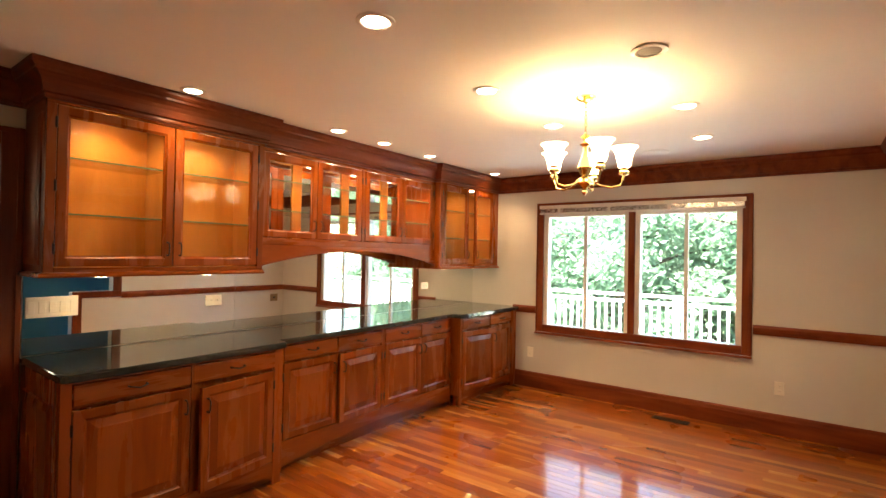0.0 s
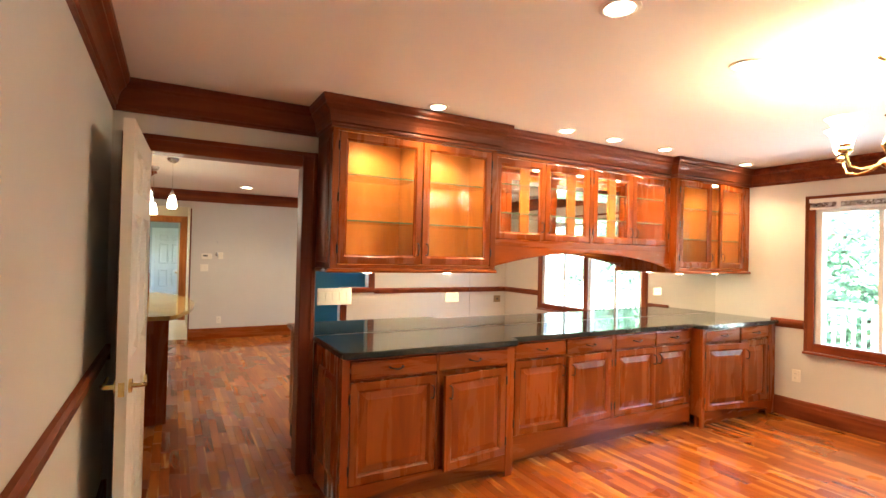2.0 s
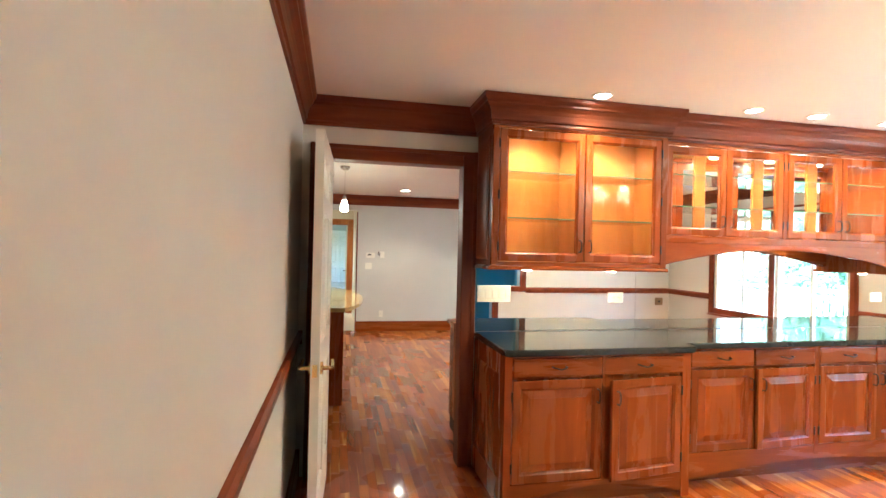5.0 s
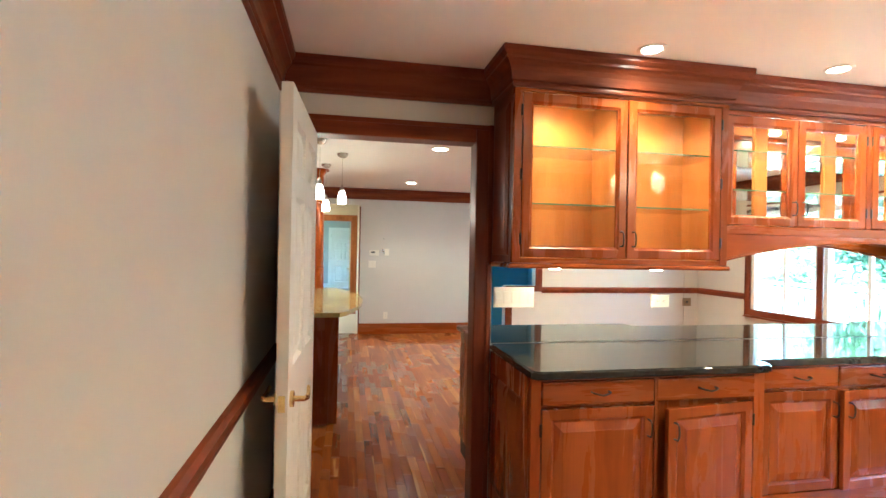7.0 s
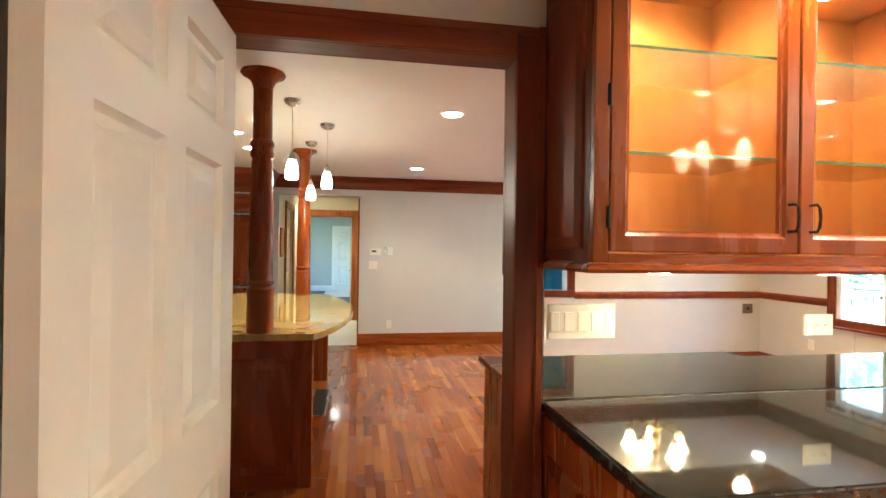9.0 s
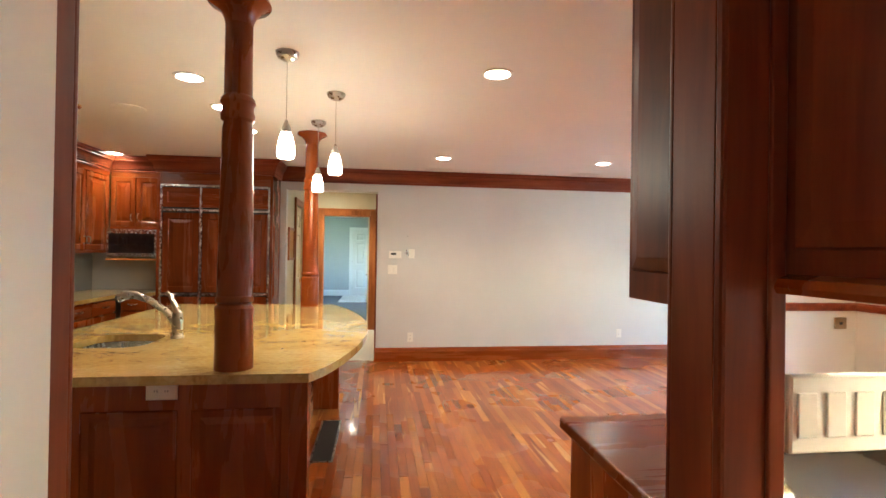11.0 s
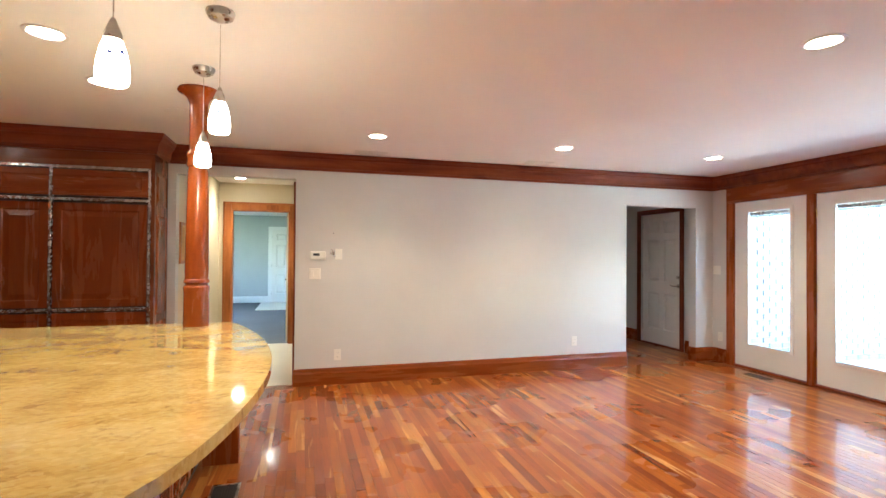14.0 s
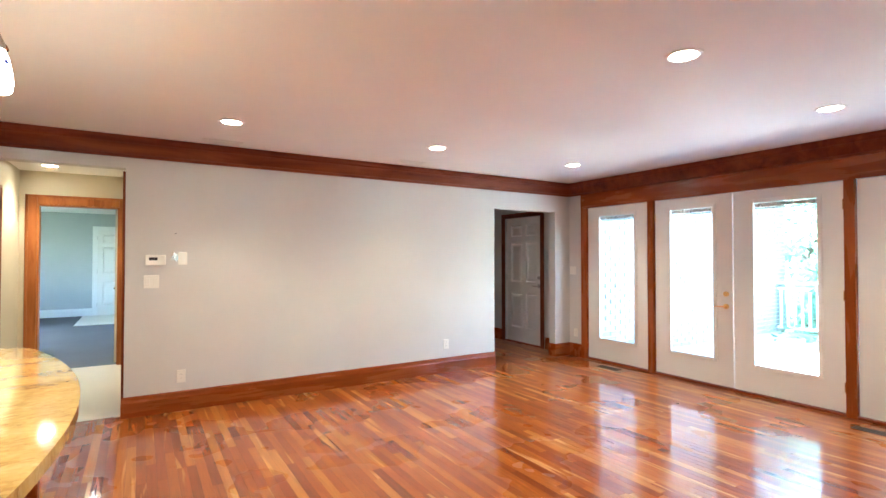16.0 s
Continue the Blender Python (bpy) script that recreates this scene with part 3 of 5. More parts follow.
# ---- panelled doors ----
def six_panel(name, w, h, label, m, lever=BRASS, mirror=False, kind="structure", mat=None, bolt=False, kz=0.93):
    """A moulded six-panel door; local x from the hinge, the face at y 0 and the back at y 0.04."""
    mat = mat or DOORWHITE
    o = tagged(new(name), label, "door", "", kind)
    o.matrix_world = m
    bm = bmesh.new()
    cols = ((0.11, w / 2 - 0.05), (w / 2 + 0.05, w - 0.11))
    rows = ((0.24, 0.80), (0.98, 1.62), (1.72, h - 0.11))
    xs = sorted({0, w, *[v for c in cols for v in c]})
    zs = sorted({0, h, *[v for r in rows for v in r]})
    for p, q in zip(xs, xs[1:]):
        for r, s in zip(zs, zs[1:]):
            hole = (p, q) in cols and (r, s) in rows
            if not hole:
                box(p, q, 0, 0.042, r, s, bm=bm)
    bmesh.ops.remove_doubles(bm, verts=bm.verts, dist=1e-5)
    bm.verts.index_update()
    seen = {}
    for f in list(bm.faces):
        seen.setdefault(tuple(sorted(v.index for v in f.verts)), []).append(f)
    bmesh.ops.delete(bm, geom=[f for fs in seen.values() if len(fs) > 1 for f in fs], context="FACES")
    part("leaf", bm, mat, o)
    for c in cols:
        for r in rows:
            for y, s in ((0.0, 1), (0.042, -1)):
                pb = rings(c[1] - c[0], r[1] - r[0], [(0, y + s * 0.0205), (0, y + s * 0.001), (0.01, y + s * 0.017), (0.024, y + s * 0.019), (0.03, y + s * 0.013), (0.062, y + s * 0.003), (0.068, y + s * 0.003)], True, x=c[0], z=r[0])
                part("door_panel", pb, mat, o)
    kx = w - 0.065
    for s, y in ((-1, 0), (1, 0.042)):
        part("rosette", tube([(kx, y, kz), (kx, y + s * 0.012, kz)], 0.03, 18), lever, o, smooth=True)
        part("lever", tube([(kx, y + s * 0.01, kz), (kx, y + s * 0.05, kz), (kx - 0.015, y + s * 0.058, kz), (kx - 0.07, y + s * 0.056, kz - 0.002), (kx - 0.11, y + s * 0.052, kz + 0.015)], [0.011, 0.01, 0.01, 0.008, 0.007], 10), lever, o, smooth=True)
        if bolt:
            part("deadbolt", tube([(kx, y, 1.06), (kx, y + s * 0.02, 1.06)], 0.026, 16), lever, o, smooth=True)
    part("latch_plate", box(w, w + 0.0015, 0.009, 0.033, kz - 0.03, kz + 0.03), lever, o)
    for z in (0.2, 1.0, 1.8):
        part("hinge", box(-0.004, 0.003, -0.006, 0.012, z, z + 0.09), lever, o)
    return o


six_panel("door_1", 0.83, 2.02, "open white six-panel door with brass lever", pose(-0.505, 3.398, 0.008, 0, 0, -92.4), kz=0.868)
six_panel("door_2", 0.85, 2.02, "closed white six-panel door with nickel lever and deadbolt", pose(XF + 0.03, 10.515, 0.008, 0, 0, -90), NICKEL, bolt=True)
six_panel("door_3", 0.82, 2.02, "cream door standing open into the far room", pose(-0.205, 11.79, 0.008, 0, 0, 88), BRASS, mat=HALLP)
six_panel("door_4", 0.86, 2.02, "white entry door in the far room", pose(-0.83, 18.36, 0.008), NICKEL, bolt=True)
six_panel("door_5", 0.79, 2.02, "closed cream door in the hall", pose(-1.24, 9.755, 0.008, 0, 0, 90), BRASS, mat=HALLP)
casing("door_casing_6", -0.83, 0.03, 0, 2.03, 18.4, "-y", WHITE, WHITE, 0.1)
# added strip that stops daylight leaking under the recess door
structure("threshold", box(XF - 0.01, XF + 0.14, 9.66, 10.52, 0.0005, 0.022, 0.004), TRIM_Y, "wooden strip added to block light under the door", "threshold")


# ---- cabinets ----
def pull(x, z, y=0.0, upright=False, mat=None, length=0.085):
    """A bail pull standing off a front at y."""
    l = length / 2
    pts = [(-l, 0), (-l, -0.022), (-l * 0.7, -0.03), (0, -0.033), (l * 0.7, -0.03), (l, -0.022), (l, 0)]
    return tube([(x, y + d, z + a) if upright else (x + a, y + d, z - 0.3 * abs(d + 0.0) * (1 - abs(a) / l)) for a, d in pts], 0.0042, 7)


def leaf(owner, x, z, w, h, y=0.0, hinge="l", swing=0, glass=False, knob="top", mat=None, hand=None, hinges=True, stile=0.06):
    """A cabinet door in its owner's frame, the face at y, hung on its left or right edge."""
    mat, hand = mat or CHERRY, hand or IRON
    d = link("door", rings(w, h, [(0, 0.021), (0, 0.003), (0.003, 0), (stile - 0.014, 0), (stile - 0.006, 0.006), (stile, 0.008), (stile, 0.021)]), mat, owner)
    if hinge == "l":
        d.matrix_local = pose(x, y, z, 0, 0, -swing)
    else:
        d.matrix_local = pose(x + w, y, z, 0, 0, swing) @ pose(-w, 0, 0)
    if glass:
        g = part("pane", box(stile - 0.003, w - stile + 0.003, 0.012, 0.015, stile - 0.003, h - stile + 0.003), CABPANE, d, "clear glass pane")
        g.visible_shadow = False
    else:
        i = stile - 0.002
        part("raised_panel", rings(w - 2 * i, h - 2 * i, [(0, 0.02), (0, 0.013), (0.004, 0.013), (0.042, 0.003), (0.046, 0.001)], True, x=i, z=i), mat, d)
    px = w - 0.032 if hinge == "l" else 0.032
    pz = h - 0.1 if knob == "top" else 0.1
    part("handle", pull(px, pz, 0, True, length=0.075), hand, d, "dark bronze pull" if hand is IRON else "brushed nickel pull", True)
    if hinges:
        hx = -0.004 if hinge == "l" else w + 0.004
        for hz in (0.09, h - 0.09) if h < 0.62 else (0.09, h / 2, h - 0.09):
            part("hinge", tube([(hx, 0.001, hz - 0.028), (hx, 0.001, hz + 0.028)], 0.006, 8), hand, d, smooth=True)
    return d


def drawer(owner, x, z, w, h, y=0.0, mat=None, hand=None):
    d = link("drawer", rings(w, h, [(0, 0.021), (0, 0.006), (0.002, 0.002), (0.007, 0)], True), mat or CHERRY_X, owner)
    d.matrix_local = pose(x, y, z)
    part("handle", pull(w / 2, h / 2 + 0.004), hand or IRON, d, "dark bronze pull", True)
    return d


def arch_apron(w, z0, z1, rise, depth, bm=None, x=0, y=0.0, steps=20):
    """A board from z1 down to z0 whose lower edge rises as an arch."""
    bm = bm or bmesh.new()
    rows = []
    for i in range(steps + 1):
        u = i / steps
        zz = z0 + rise * (1 - (2 * u - 1) ** 2) if 0 < u < 1 else z0
        rows.append([bm.verts.new((x + u * w, yy, z)) for yy in (y, y + depth) for z in (zz, z1)])
    for a, b in zip(rows, rows[1:]):
        for p, q in ((0, 1), (1, 3), (3, 2), (2, 0)):
            bm.faces.new((a[p], a[q], b[q], b[p]))
    bm.faces.new((rows[0][0], rows[0][1], rows[0][3], rows[0][2]))
    bm.faces.new((rows[-1][0], rows[-1][1], rows[-1][3], rows[-1][2]))
    return bm


def base_unit(label, x0, x1, y_front, doors, drawers, side_panel=False, apron=0.14):
    """A base cabinet against the mirror wall: doors (x, w, hinge, swing) and drawers (x, w)."""
    w, depth = x1 - x0, YC - 0.012 - y_front
    o = thing("base_cabinet", (x0, y_front, 0), label, "cabinet", "dining room base cabinets")
    part("body", box(0.0, w, 0.024, depth, 0.1, 0.874), CHERRY, o)
    edges = sorted([d[0] for d in doors] + [d[0] + d[1] for d in doors])
    posts = [(0, edges[0] - 0.004), (edges[-1] + 0.004, w)]
    for a, b in posts:
        if b - a > 0.004:
            part("stile", box(a, b, 0.0, 0.0235, 0.0, 0.874, 0.003), CHERRY, o)
    for a, b in zip(edges[1:-1:2], edges[2:-1:2]):
        if b - a > 0.02:
            part("stile", box(a + 0.003, b - 0.003, 0.002, 0.0235, 0.14, 0.874), CHERRY, o)
    a, b = posts[0][1], posts[1][0]
    part("top_rail", box(a, b, 0.003, 0.0235, 0.862, 0.874), CHERRY_X, o)
    part("apron", arch_apron(b - a, 0.035, apron + 0.005, 0.075, 0.02, x=a, y=0.003), CHERRY_X, o, "arched apron board")
    part("toe_back", box(0.01, w - 0.01, 0.06, 0.08, 0.0, 0.1), CHERRY_X, o)
    for x, dw, hinge, swing in doors:
        leaf(o, x, apron + 0.01, dw, 0.735 - apron - 0.01, -0.001, hinge, swing)
    for x, dw in drawers:
        drawer(o, x, 0.752, dw, 0.107, -0.001)
    if side_panel:
        part("end_panel", box(-0.004, -0.0005, 0.03, depth, 0.0, 0.874), CHERRY, o)
        sp = part("raised_panel", rings(depth - 0.14, 0.6, [(0, 0.0), (0.004, -0.006), (0.04, -0.012), (0.045, -0.012)], True), CHERRY, o)
        sp.matrix_local = pose(-0.004, depth - 0.05, 0.16, 0, 0, -90)
    return o


BF, BM = 2.79, 2.90
base_unit("cherry base cabinet with a door ajar under dark granite", X1 + 0.008, X2 - 0.012, BF, [(0.052, 0.553, "l", 0), (0.632, 0.505, "r", 7)], [(0.052, 0.553), (0.615, 0.53)], True)
base_unit("long cherry base cabinet with four raised panel doors and drawers", X2 - 0.01, X3 + 0.01, BM, [(0.09, 0.475, "l", 0), (0.573, 0.478, "r", 3), (1.095, 0.478, "l", 1), (1.582, 0.45, "r", 0)], [(0.09, 0.475), (0.573, 0.478), (1.095, 0.478), (1.582, 0.45)], apron=0.2)
base_unit("cherry base cabinet with one door slightly open beside the wall", X3 + 0.012, XR - 0.005, BF, [(0.045, 0.52, "l", 9), (0.58, 0.45, "r", 0)], [(0.045, 0.51), (0.58, 0.45)])

# dark granite worktop with a set-back middle
top = thing("worktop", (0, 0, 0), "polished dark green granite worktop with a set-back middle", "worktop")
bm = bmesh.new()
outline = []
for cx, cy in ((X1 + 0.045, 2.795),):
    for i in range(6):
        a = math.pi + (math.pi / 2) * i / 5
        outline.append((cx + 0.045 * math.cos(a), cy + 0.045 * math.sin(a)))
for x, y in ((X2 - 0.015, 2.75), (X2 + 0.012, 2.775), (X2 + 0.02, 2.86), (X3 - 0.02, 2.86), (X3 - 0.012, 2.775), (X3 + 0.015, 2.75), (XR - 0.003, 2.75), (XR - 0.003, YC - 0.012), (X1, YC - 0.012)):
    outline.append((x, y))
vs = [bm.verts.new((x, y, 0.877)) for x, y in outline]
face = bm.faces.new(vs)
ext = bmesh.ops.extrude_face_region(bm, geom=[face])
bmesh.ops.translate(bm, verts=[v for v in ext["geom"] if isinstance(v, bmesh.types.BMVert)], vec=(0, 0, 0.038))
bmesh.ops.bevel(bm, geom=[e for e in bm.edges if abs(e.verts[0].co.z - e.verts[1].co.z) < 1e-4], offset=0.008, segments=3, affect="EDGES")
part("stone_slab", bm, DARKSTONE, top, smooth=True)

# mirror panels over the worktop
for x0, x1 in ((X1 + 0.006, 1.726), (1.7275, XR - 0.003)):
    mir = thing("wall_mirror", (x0, YC - 0.008, 0.916), "clear mirror panel between worktop and wall cabinets", "mirror", "mirror panels")
    part("mirror_glass", box(0, x1 - x0, 0, 0.006, 0, 0.66), MIRROR, mir)


def wall_unit(label, x0, x1, y_front, z0, z1, doors, backs, bottom=True, left_side=False):
    """A glazed wall cabinet with open inside, glass shelves and puck lights."""
    w, depth = x1 - x0, YC - 0.010 - y_front
    o = thing("glass_cabinet", (x0, y_front, 0), label, "cabinet", "dining room wall cabinets")
    t = 0.02
    # darker trim colour on an exposed left side is painted shade
    part("left_side", box(0, t, 0.024, depth, z0, 2.40), TRIM_AND_SHADE_Z if left_side else CHERRY, o)
    part("right_side", box(w - t, w, 0.024, depth, z0, 2.40), CHERRY, o)
    part("bottom_board", box(t, w - t, 0.024, depth, z0, z0 + 0.02), CHERRY_X, o)
    part("top_board", box(t, w - t, 0.024, depth, z1 + 0.03, z1 + 0.05), MAPLE, o)
    part("back_board", box(t, w - t, depth - 0.008, depth, z0 + 0.02, z1 + 0.03), MIRROR if backs == "mirror" else MAPLE, o, "mirrored back" if backs == "mirror" else "light wood back")
    if backs != "mirror":
        for x in (t, w - t - 0.004):
            part("inner_side", box(x, x + 0.004, 0.026, depth - 0.008, z0 + 0.02, z1 + 0.03), MAPLE, o)
    part("frieze", box(0.0, w, 0.0, 0.0235, z1, 2.40, 0.003), CHERRY_X, o)
    part("frieze_bead", sweep([(0, z1 + 0.028), (0.012, z1 + 0.03), (0.014, z1 + 0.042), (0.006, z1 + 0.05), (0, z1 + 0.052)], [(w, 0), (0, 0)], False), CHERRY_X, o)
    edges = sorted([d[0] for d in doors] + [d[0] + d[1] for d in doors])
    gaps = [(0, edges[0] - 0.003)] + [(a + 0.003, b - 0.003) for a, b in zip(edges[1:-1:2], edges[2:-1:2]) if b - a > 0.015 and backs == "mirror"] + [(edges[-1] + 0.003, w)]
    for k, (a, b) in enumerate(gaps):
        part("stile", box(a, b, 0.0, 0.0235, z0 if k in (0, len(gaps) - 1) else z0 + 0.051, z1, 0.002), CHERRY, o)
    if backs != "mirror":
        part("divider", box(w / 2 - 0.009, w / 2 + 0.009, 0.06, depth - 0.0085, z0 + 0.021, z1 + 0.029), MAPLE, o, "upright divider inside")
    else:
        for x in (0.52, 1.04, 1.55):
            part("back_batten", box(x - 0.045, x + 0.045, depth - 0.021, depth - 0.0085, z0 + 0.021, z1 + 0.029, 0.002), MAPLE, o, "upright wooden batten over a mirror joint")
    part("bottom_rail", box(edges[0] - 0.003, edges[-1] + 0.003, 0.0, 0.0235, z0, z0 + 0.05, 0.003), CHERRY_X, o)
    if bottom:
        part("light_rail", sweep([(0, z0 - 0.001), (0.022, z0 - 0.001), (0.026, z0 + 0.008), (0.02, z0 + 0.02), (0, z0 + 0.026)], [(w + 0.0, 0), (0, 0), (0, depth)] if left_side else [(w, 0), (0, 0)]), CHERRY_X, o)
    for k in (1, 2):
        zz = z0 + 0.03 + (z1 - z0) * k / 3
        s = part("glass_shelf", box(t + 0.004, w - t - 0.004, 0.05, depth - 0.012, zz, zz + 0.008), SHELFGLASS, o, "glass shelf")
        s.visible_shadow = False
        part("shelf_edge", box(t + 0.004, w - t - 0.004, 0.0485, 0.0498, zz, zz + 0.008), SHELFEDGE, o, "greenish polished glass edge")
    for x, dw, hinge, swing in doors:
        leaf(o, x, z0 + 0.055, dw, z1 - z0 - 0.06, -0.001, hinge, swing, True, "bottom", stile=0.056)
        part("puck_light", disc(0.03, z1 + 0.018, z1 + 0.028, (x + dw / 2, depth * 0.5)), PUCK, o, "small round cabinet light", True)
        lamp("cabinet_lamp", "SPOT", (x0 + x + dw / 2, y_front + depth * 0.5, z1 + 0.012), 26 if backs == "mirror" else 15, WARM, 0.025, 160, (x0 + x + dw / 2, y_front + depth * (0.1 if backs == "mirror" else 0.55), z0))
    for x in (w * 0.25, w * 0.75) if bottom else ():
        part("under_light", disc(0.03, z0 - 0.011, z0 - 0.001, (x, depth * 0.5)), PUCK, o, "small round light under the cabinet", True)
        lamp("under_cabinet_lamp", "SPOT", (x0 + x, y_front + depth * 0.5, z0 - 0.018), 4.5, WARM, 0.025, 165, (x0 + x, y_front + depth * 0.5, 0.9))
    if left_side:
        # panel takes the same shade colour as the side behind it
        sp = part("side_panel", rings(depth - 0.09, z1 - z0 - 0.1, [(0, 0.0), (0.004, -0.006), (0.035, -0.012), (0.04, -0.012)], True), TRIM_AND_SHADE_Z, o)
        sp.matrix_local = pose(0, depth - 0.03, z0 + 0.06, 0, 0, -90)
    return o


wall_unit("lit cherry wall cabinet with two glass doors", X1, X2 - 0.002, UY, 1.355, 2.235, [(0.045, 0.572, "l", 0), (0.622, 0.55, "r", 0)], "wood", True, True)
mid = wall_unit("long cherry wall cabinet with mirrored back and four glass doors", X2, X3, MY, 1.555, 2.225, [(0.04, 0.478, "l", 0), (0.522, 0.478, "r", 0), (1.045, 0.478, "l", 0), (1.527, 0.478, "r", 0)], "mirror", False)
part("arched_valance", arch_apron(X3 - X2, 1.405, 1.575, 0.125, 0.022, y=0.002), CHERRY_X, mid, "arched valance board")
for x in (0.5, 1.52):
    part("under_light", disc(0.03, 1.543, 1.553, (x, 0.14)), PUCK, mid, "small round light under the cabinet", True)
    lamp("under_cabinet_lamp", "SPOT", (X2 + x, MY + 0.14, 1.535), 7, WARM, 0.025, 150, (X2 + x, MY + 0.14, 0.9))
part("valance_bead", tube([(X3 * u - X2 * u, -0.004, 1.40 + 0.125 * (1 - (2 * u - 1) ** 2)) for u in [i / 20 for i in range(21)]], 0.007, 6), CHERRY_X, mid)
wall_unit("lit cherry wall cabinet with two glass doors beside the wall", X3 + 0.002, XR - 0.004, UY, 1.355, 2.235, [(0.05, 0.48, "l", 0), (0.60, 0.46, "r", 5)], "wood")

# switch plates and outlets
def plate(name, where, w, h, label, rz=0, gangs=1, kind="rocker", mat=None, dark=None):
    o = thing(name, where, label, "wall plate", "", rz)
    part("cover", rings(w, h, [(0, 0.0), (0, -0.004), (0.003, -0.007)], True, x=-w / 2, z=-h / 2), mat or PLASTIC, o)
    for i in range(gangs):
        cx = -w / 2 + w * (i + 0.5) / gangs
        if kind == "rocker":
            part("rocker", box(cx - 0.016, cx + 0.016, -0.012, -0.0075, -0.033, 0.033, 0.002), mat or PLASTIC, o)
        elif kind == "outlet":
            for s in (-1, 1):
                zc, xc = (s * 0.02, cx) if h > w or gangs > 1 else (0, cx + s * 0.02)
                part("socket", lathe([(0.015, 0), (0.0145, 0.003)], (0, 0, 0), 14), mat or PLASTIC, o).matrix_local = pose(xc, -0.0075, zc, 90)
                for dx in (-0.005, 0.005):
                    part("slot", box(xc + dx - 0.001, xc + dx + 0.001, -0.0115, -0.0105, zc - 0.003, zc + 0.005), dark or DARKGAP, o)
        elif kind == "jack":
            part("insert", box(cx - 0.02, cx + 0.02, -0.012, -0.0075, -0.014, 0.014, 0.002), DARKGAP, o)
    return o


plate("switch_plate", (0.637, YC - 0.0085, 1.175), 0.24, 0.115, "ivory five-gang switch plate on the mirror", 0, 5)
plate("outlet_plate", (1.565, YC - 0.0085, 1.152), 0.118, 0.075, "ivory horizontal outlet plate on the mirror", 0, 1, "outlet")
plate("outlet_plate", (3.95, YC - 0.0085, 1.16), 0.118, 0.075, "ivory horizontal outlet plate on the mirror", 0, 1, "outlet")
plate("outlet_plate", (XR - 0.0005, 2.60, 0.40), 0.072, 0.115, "ivory outlet plate low on the beige wall", -90, 1, "outlet")
plate("outlet_plate", (XR - 0.0005, 0.22, 0.40), 0.072, 0.115, "ivory outlet plate low on the beige wall", -90, 1, "outlet")
plate("jack_plate", (4.74, YB + 0.0005, 0.72), 0.14, 0.12, "dark bronze jack plate under the chair rail", 180, 1, "jack", BRONZE)
plate("outlet_plate", (0.357, YF - 0.0005, 0.31), 0.072, 0.115, "white outlet plate near the baseboard", 0, 1, "outlet")
plate("outlet_plate", (3.184, YF - 0.0005, 0.34), 0.072, 0.115, "white outlet plate near the baseboard", 0, 1, "outlet")
plate("switch_plate", (0.118, YF - 0.0005, 1.17), 0.118, 0.115, "white double switch plate", 0, 2)
plate("blank_plate", (0.36, YF - 0.0005, 1.375), 0.075, 0.115, "white blank plate with frayed wires beside it", 0, 1, "blank")
plate("switch_plate", (XF - 0.0005, 9.0, 1.2), 0.12, 0.115, "white switch plate by the french doors", -90, 2)
plate("outlet_plate", (XF - 0.0005, 8.95, 0.33), 0.072, 0.115, "white outlet plate by the french doors", -90, 1, "outlet")
plate("outlet_plate", (-0.92, 4.851, 0.838), 0.118, 0.072, "ivory outlet plate on the end of the island", 0, 1, "outlet")
plate("outlet_plate", (KX + 0.0005, 7.9, 1.13), 0.072, 0.115, "grey outlet plate above the counter", 90, 1, "outlet")
th = thing("thermostat", (0.148, YF, 1.36), "white wall thermostat with a small dark display", "thermostat")
part("case", box(-0.08, 0.08, -0.028, -0.0005, -0.045, 0.045, 0.006), PLASTIC, th)
part("display", box(-0.05, 0.015, -0.0305, -0.0285, -0.002, 0.024), DARKGAP, th)
wire = thing("loose_wires", (0.30, YF, 1.40), "frayed grey wires hanging from a small wall hole", "wire")
for k in range(5):
    part("strand", tube([(0, -0.001, 0.02), (-0.01 + 0.006 * k, -0.02, 0.03 - 0.005 * k), (-0.03 + 0.012 * k, -0.018, -0.03 - 0.006 * k)], 0.005, 5), STEEL, wire)
nail = thing("wall_nail", (0.305, YF, 1.60), "small dark nail in the wall", "nail")
part("shaft", tube([(0, -0.0005, 0), (0, -0.02, 0)], 0.005, 6), DARKGAP, nail)

# ---- downlights ----
def downlight(x, y, lit=True, power=26, color=SOFT, r=0.075, z=H, angle=125):
    o = thing("downlight", (x, y, z), "white recessed ceiling downlight, " + ("lit" if lit else "unlit"), "ceiling light", "recessed downlights")
    ring = [(r + 0.018, -0.0005), (r + 0.017, -0.007), (r + 0.003, -0.010), (r - 0.006, -0.006), (r - 0.006, -0.001)]
    part("trim_ring", lathe(ring, (0, 0, 0), 30), WHITE, o, smooth=True)
    part("lens", lathe([(r - 0.007, -0.005), (0.001, -0.008)], (0, 0, 0), 30), CANGLOW if lit else GRILLE, o, smooth=True)
    if lit:
        lamp("downlight_lamp", "SPOT", (x, y, z - 0.02), power, color, 0.06, angle, (x, y, 0))


for x, y in ((1.114, 1.404), (2.06, 1.47), (2.95, 1.473), (2.95, 0.623), (3.85, 0.674)):
    downlight(x, y, True, 30, WARM, 0.06)
for x in (1.13, 2.22, 2.72, 3.34, 4.53):
    downlight(x, 2.885, True, 41, WARM, 0.052)
downlight(2.0, 0.594, False, r=0.06)
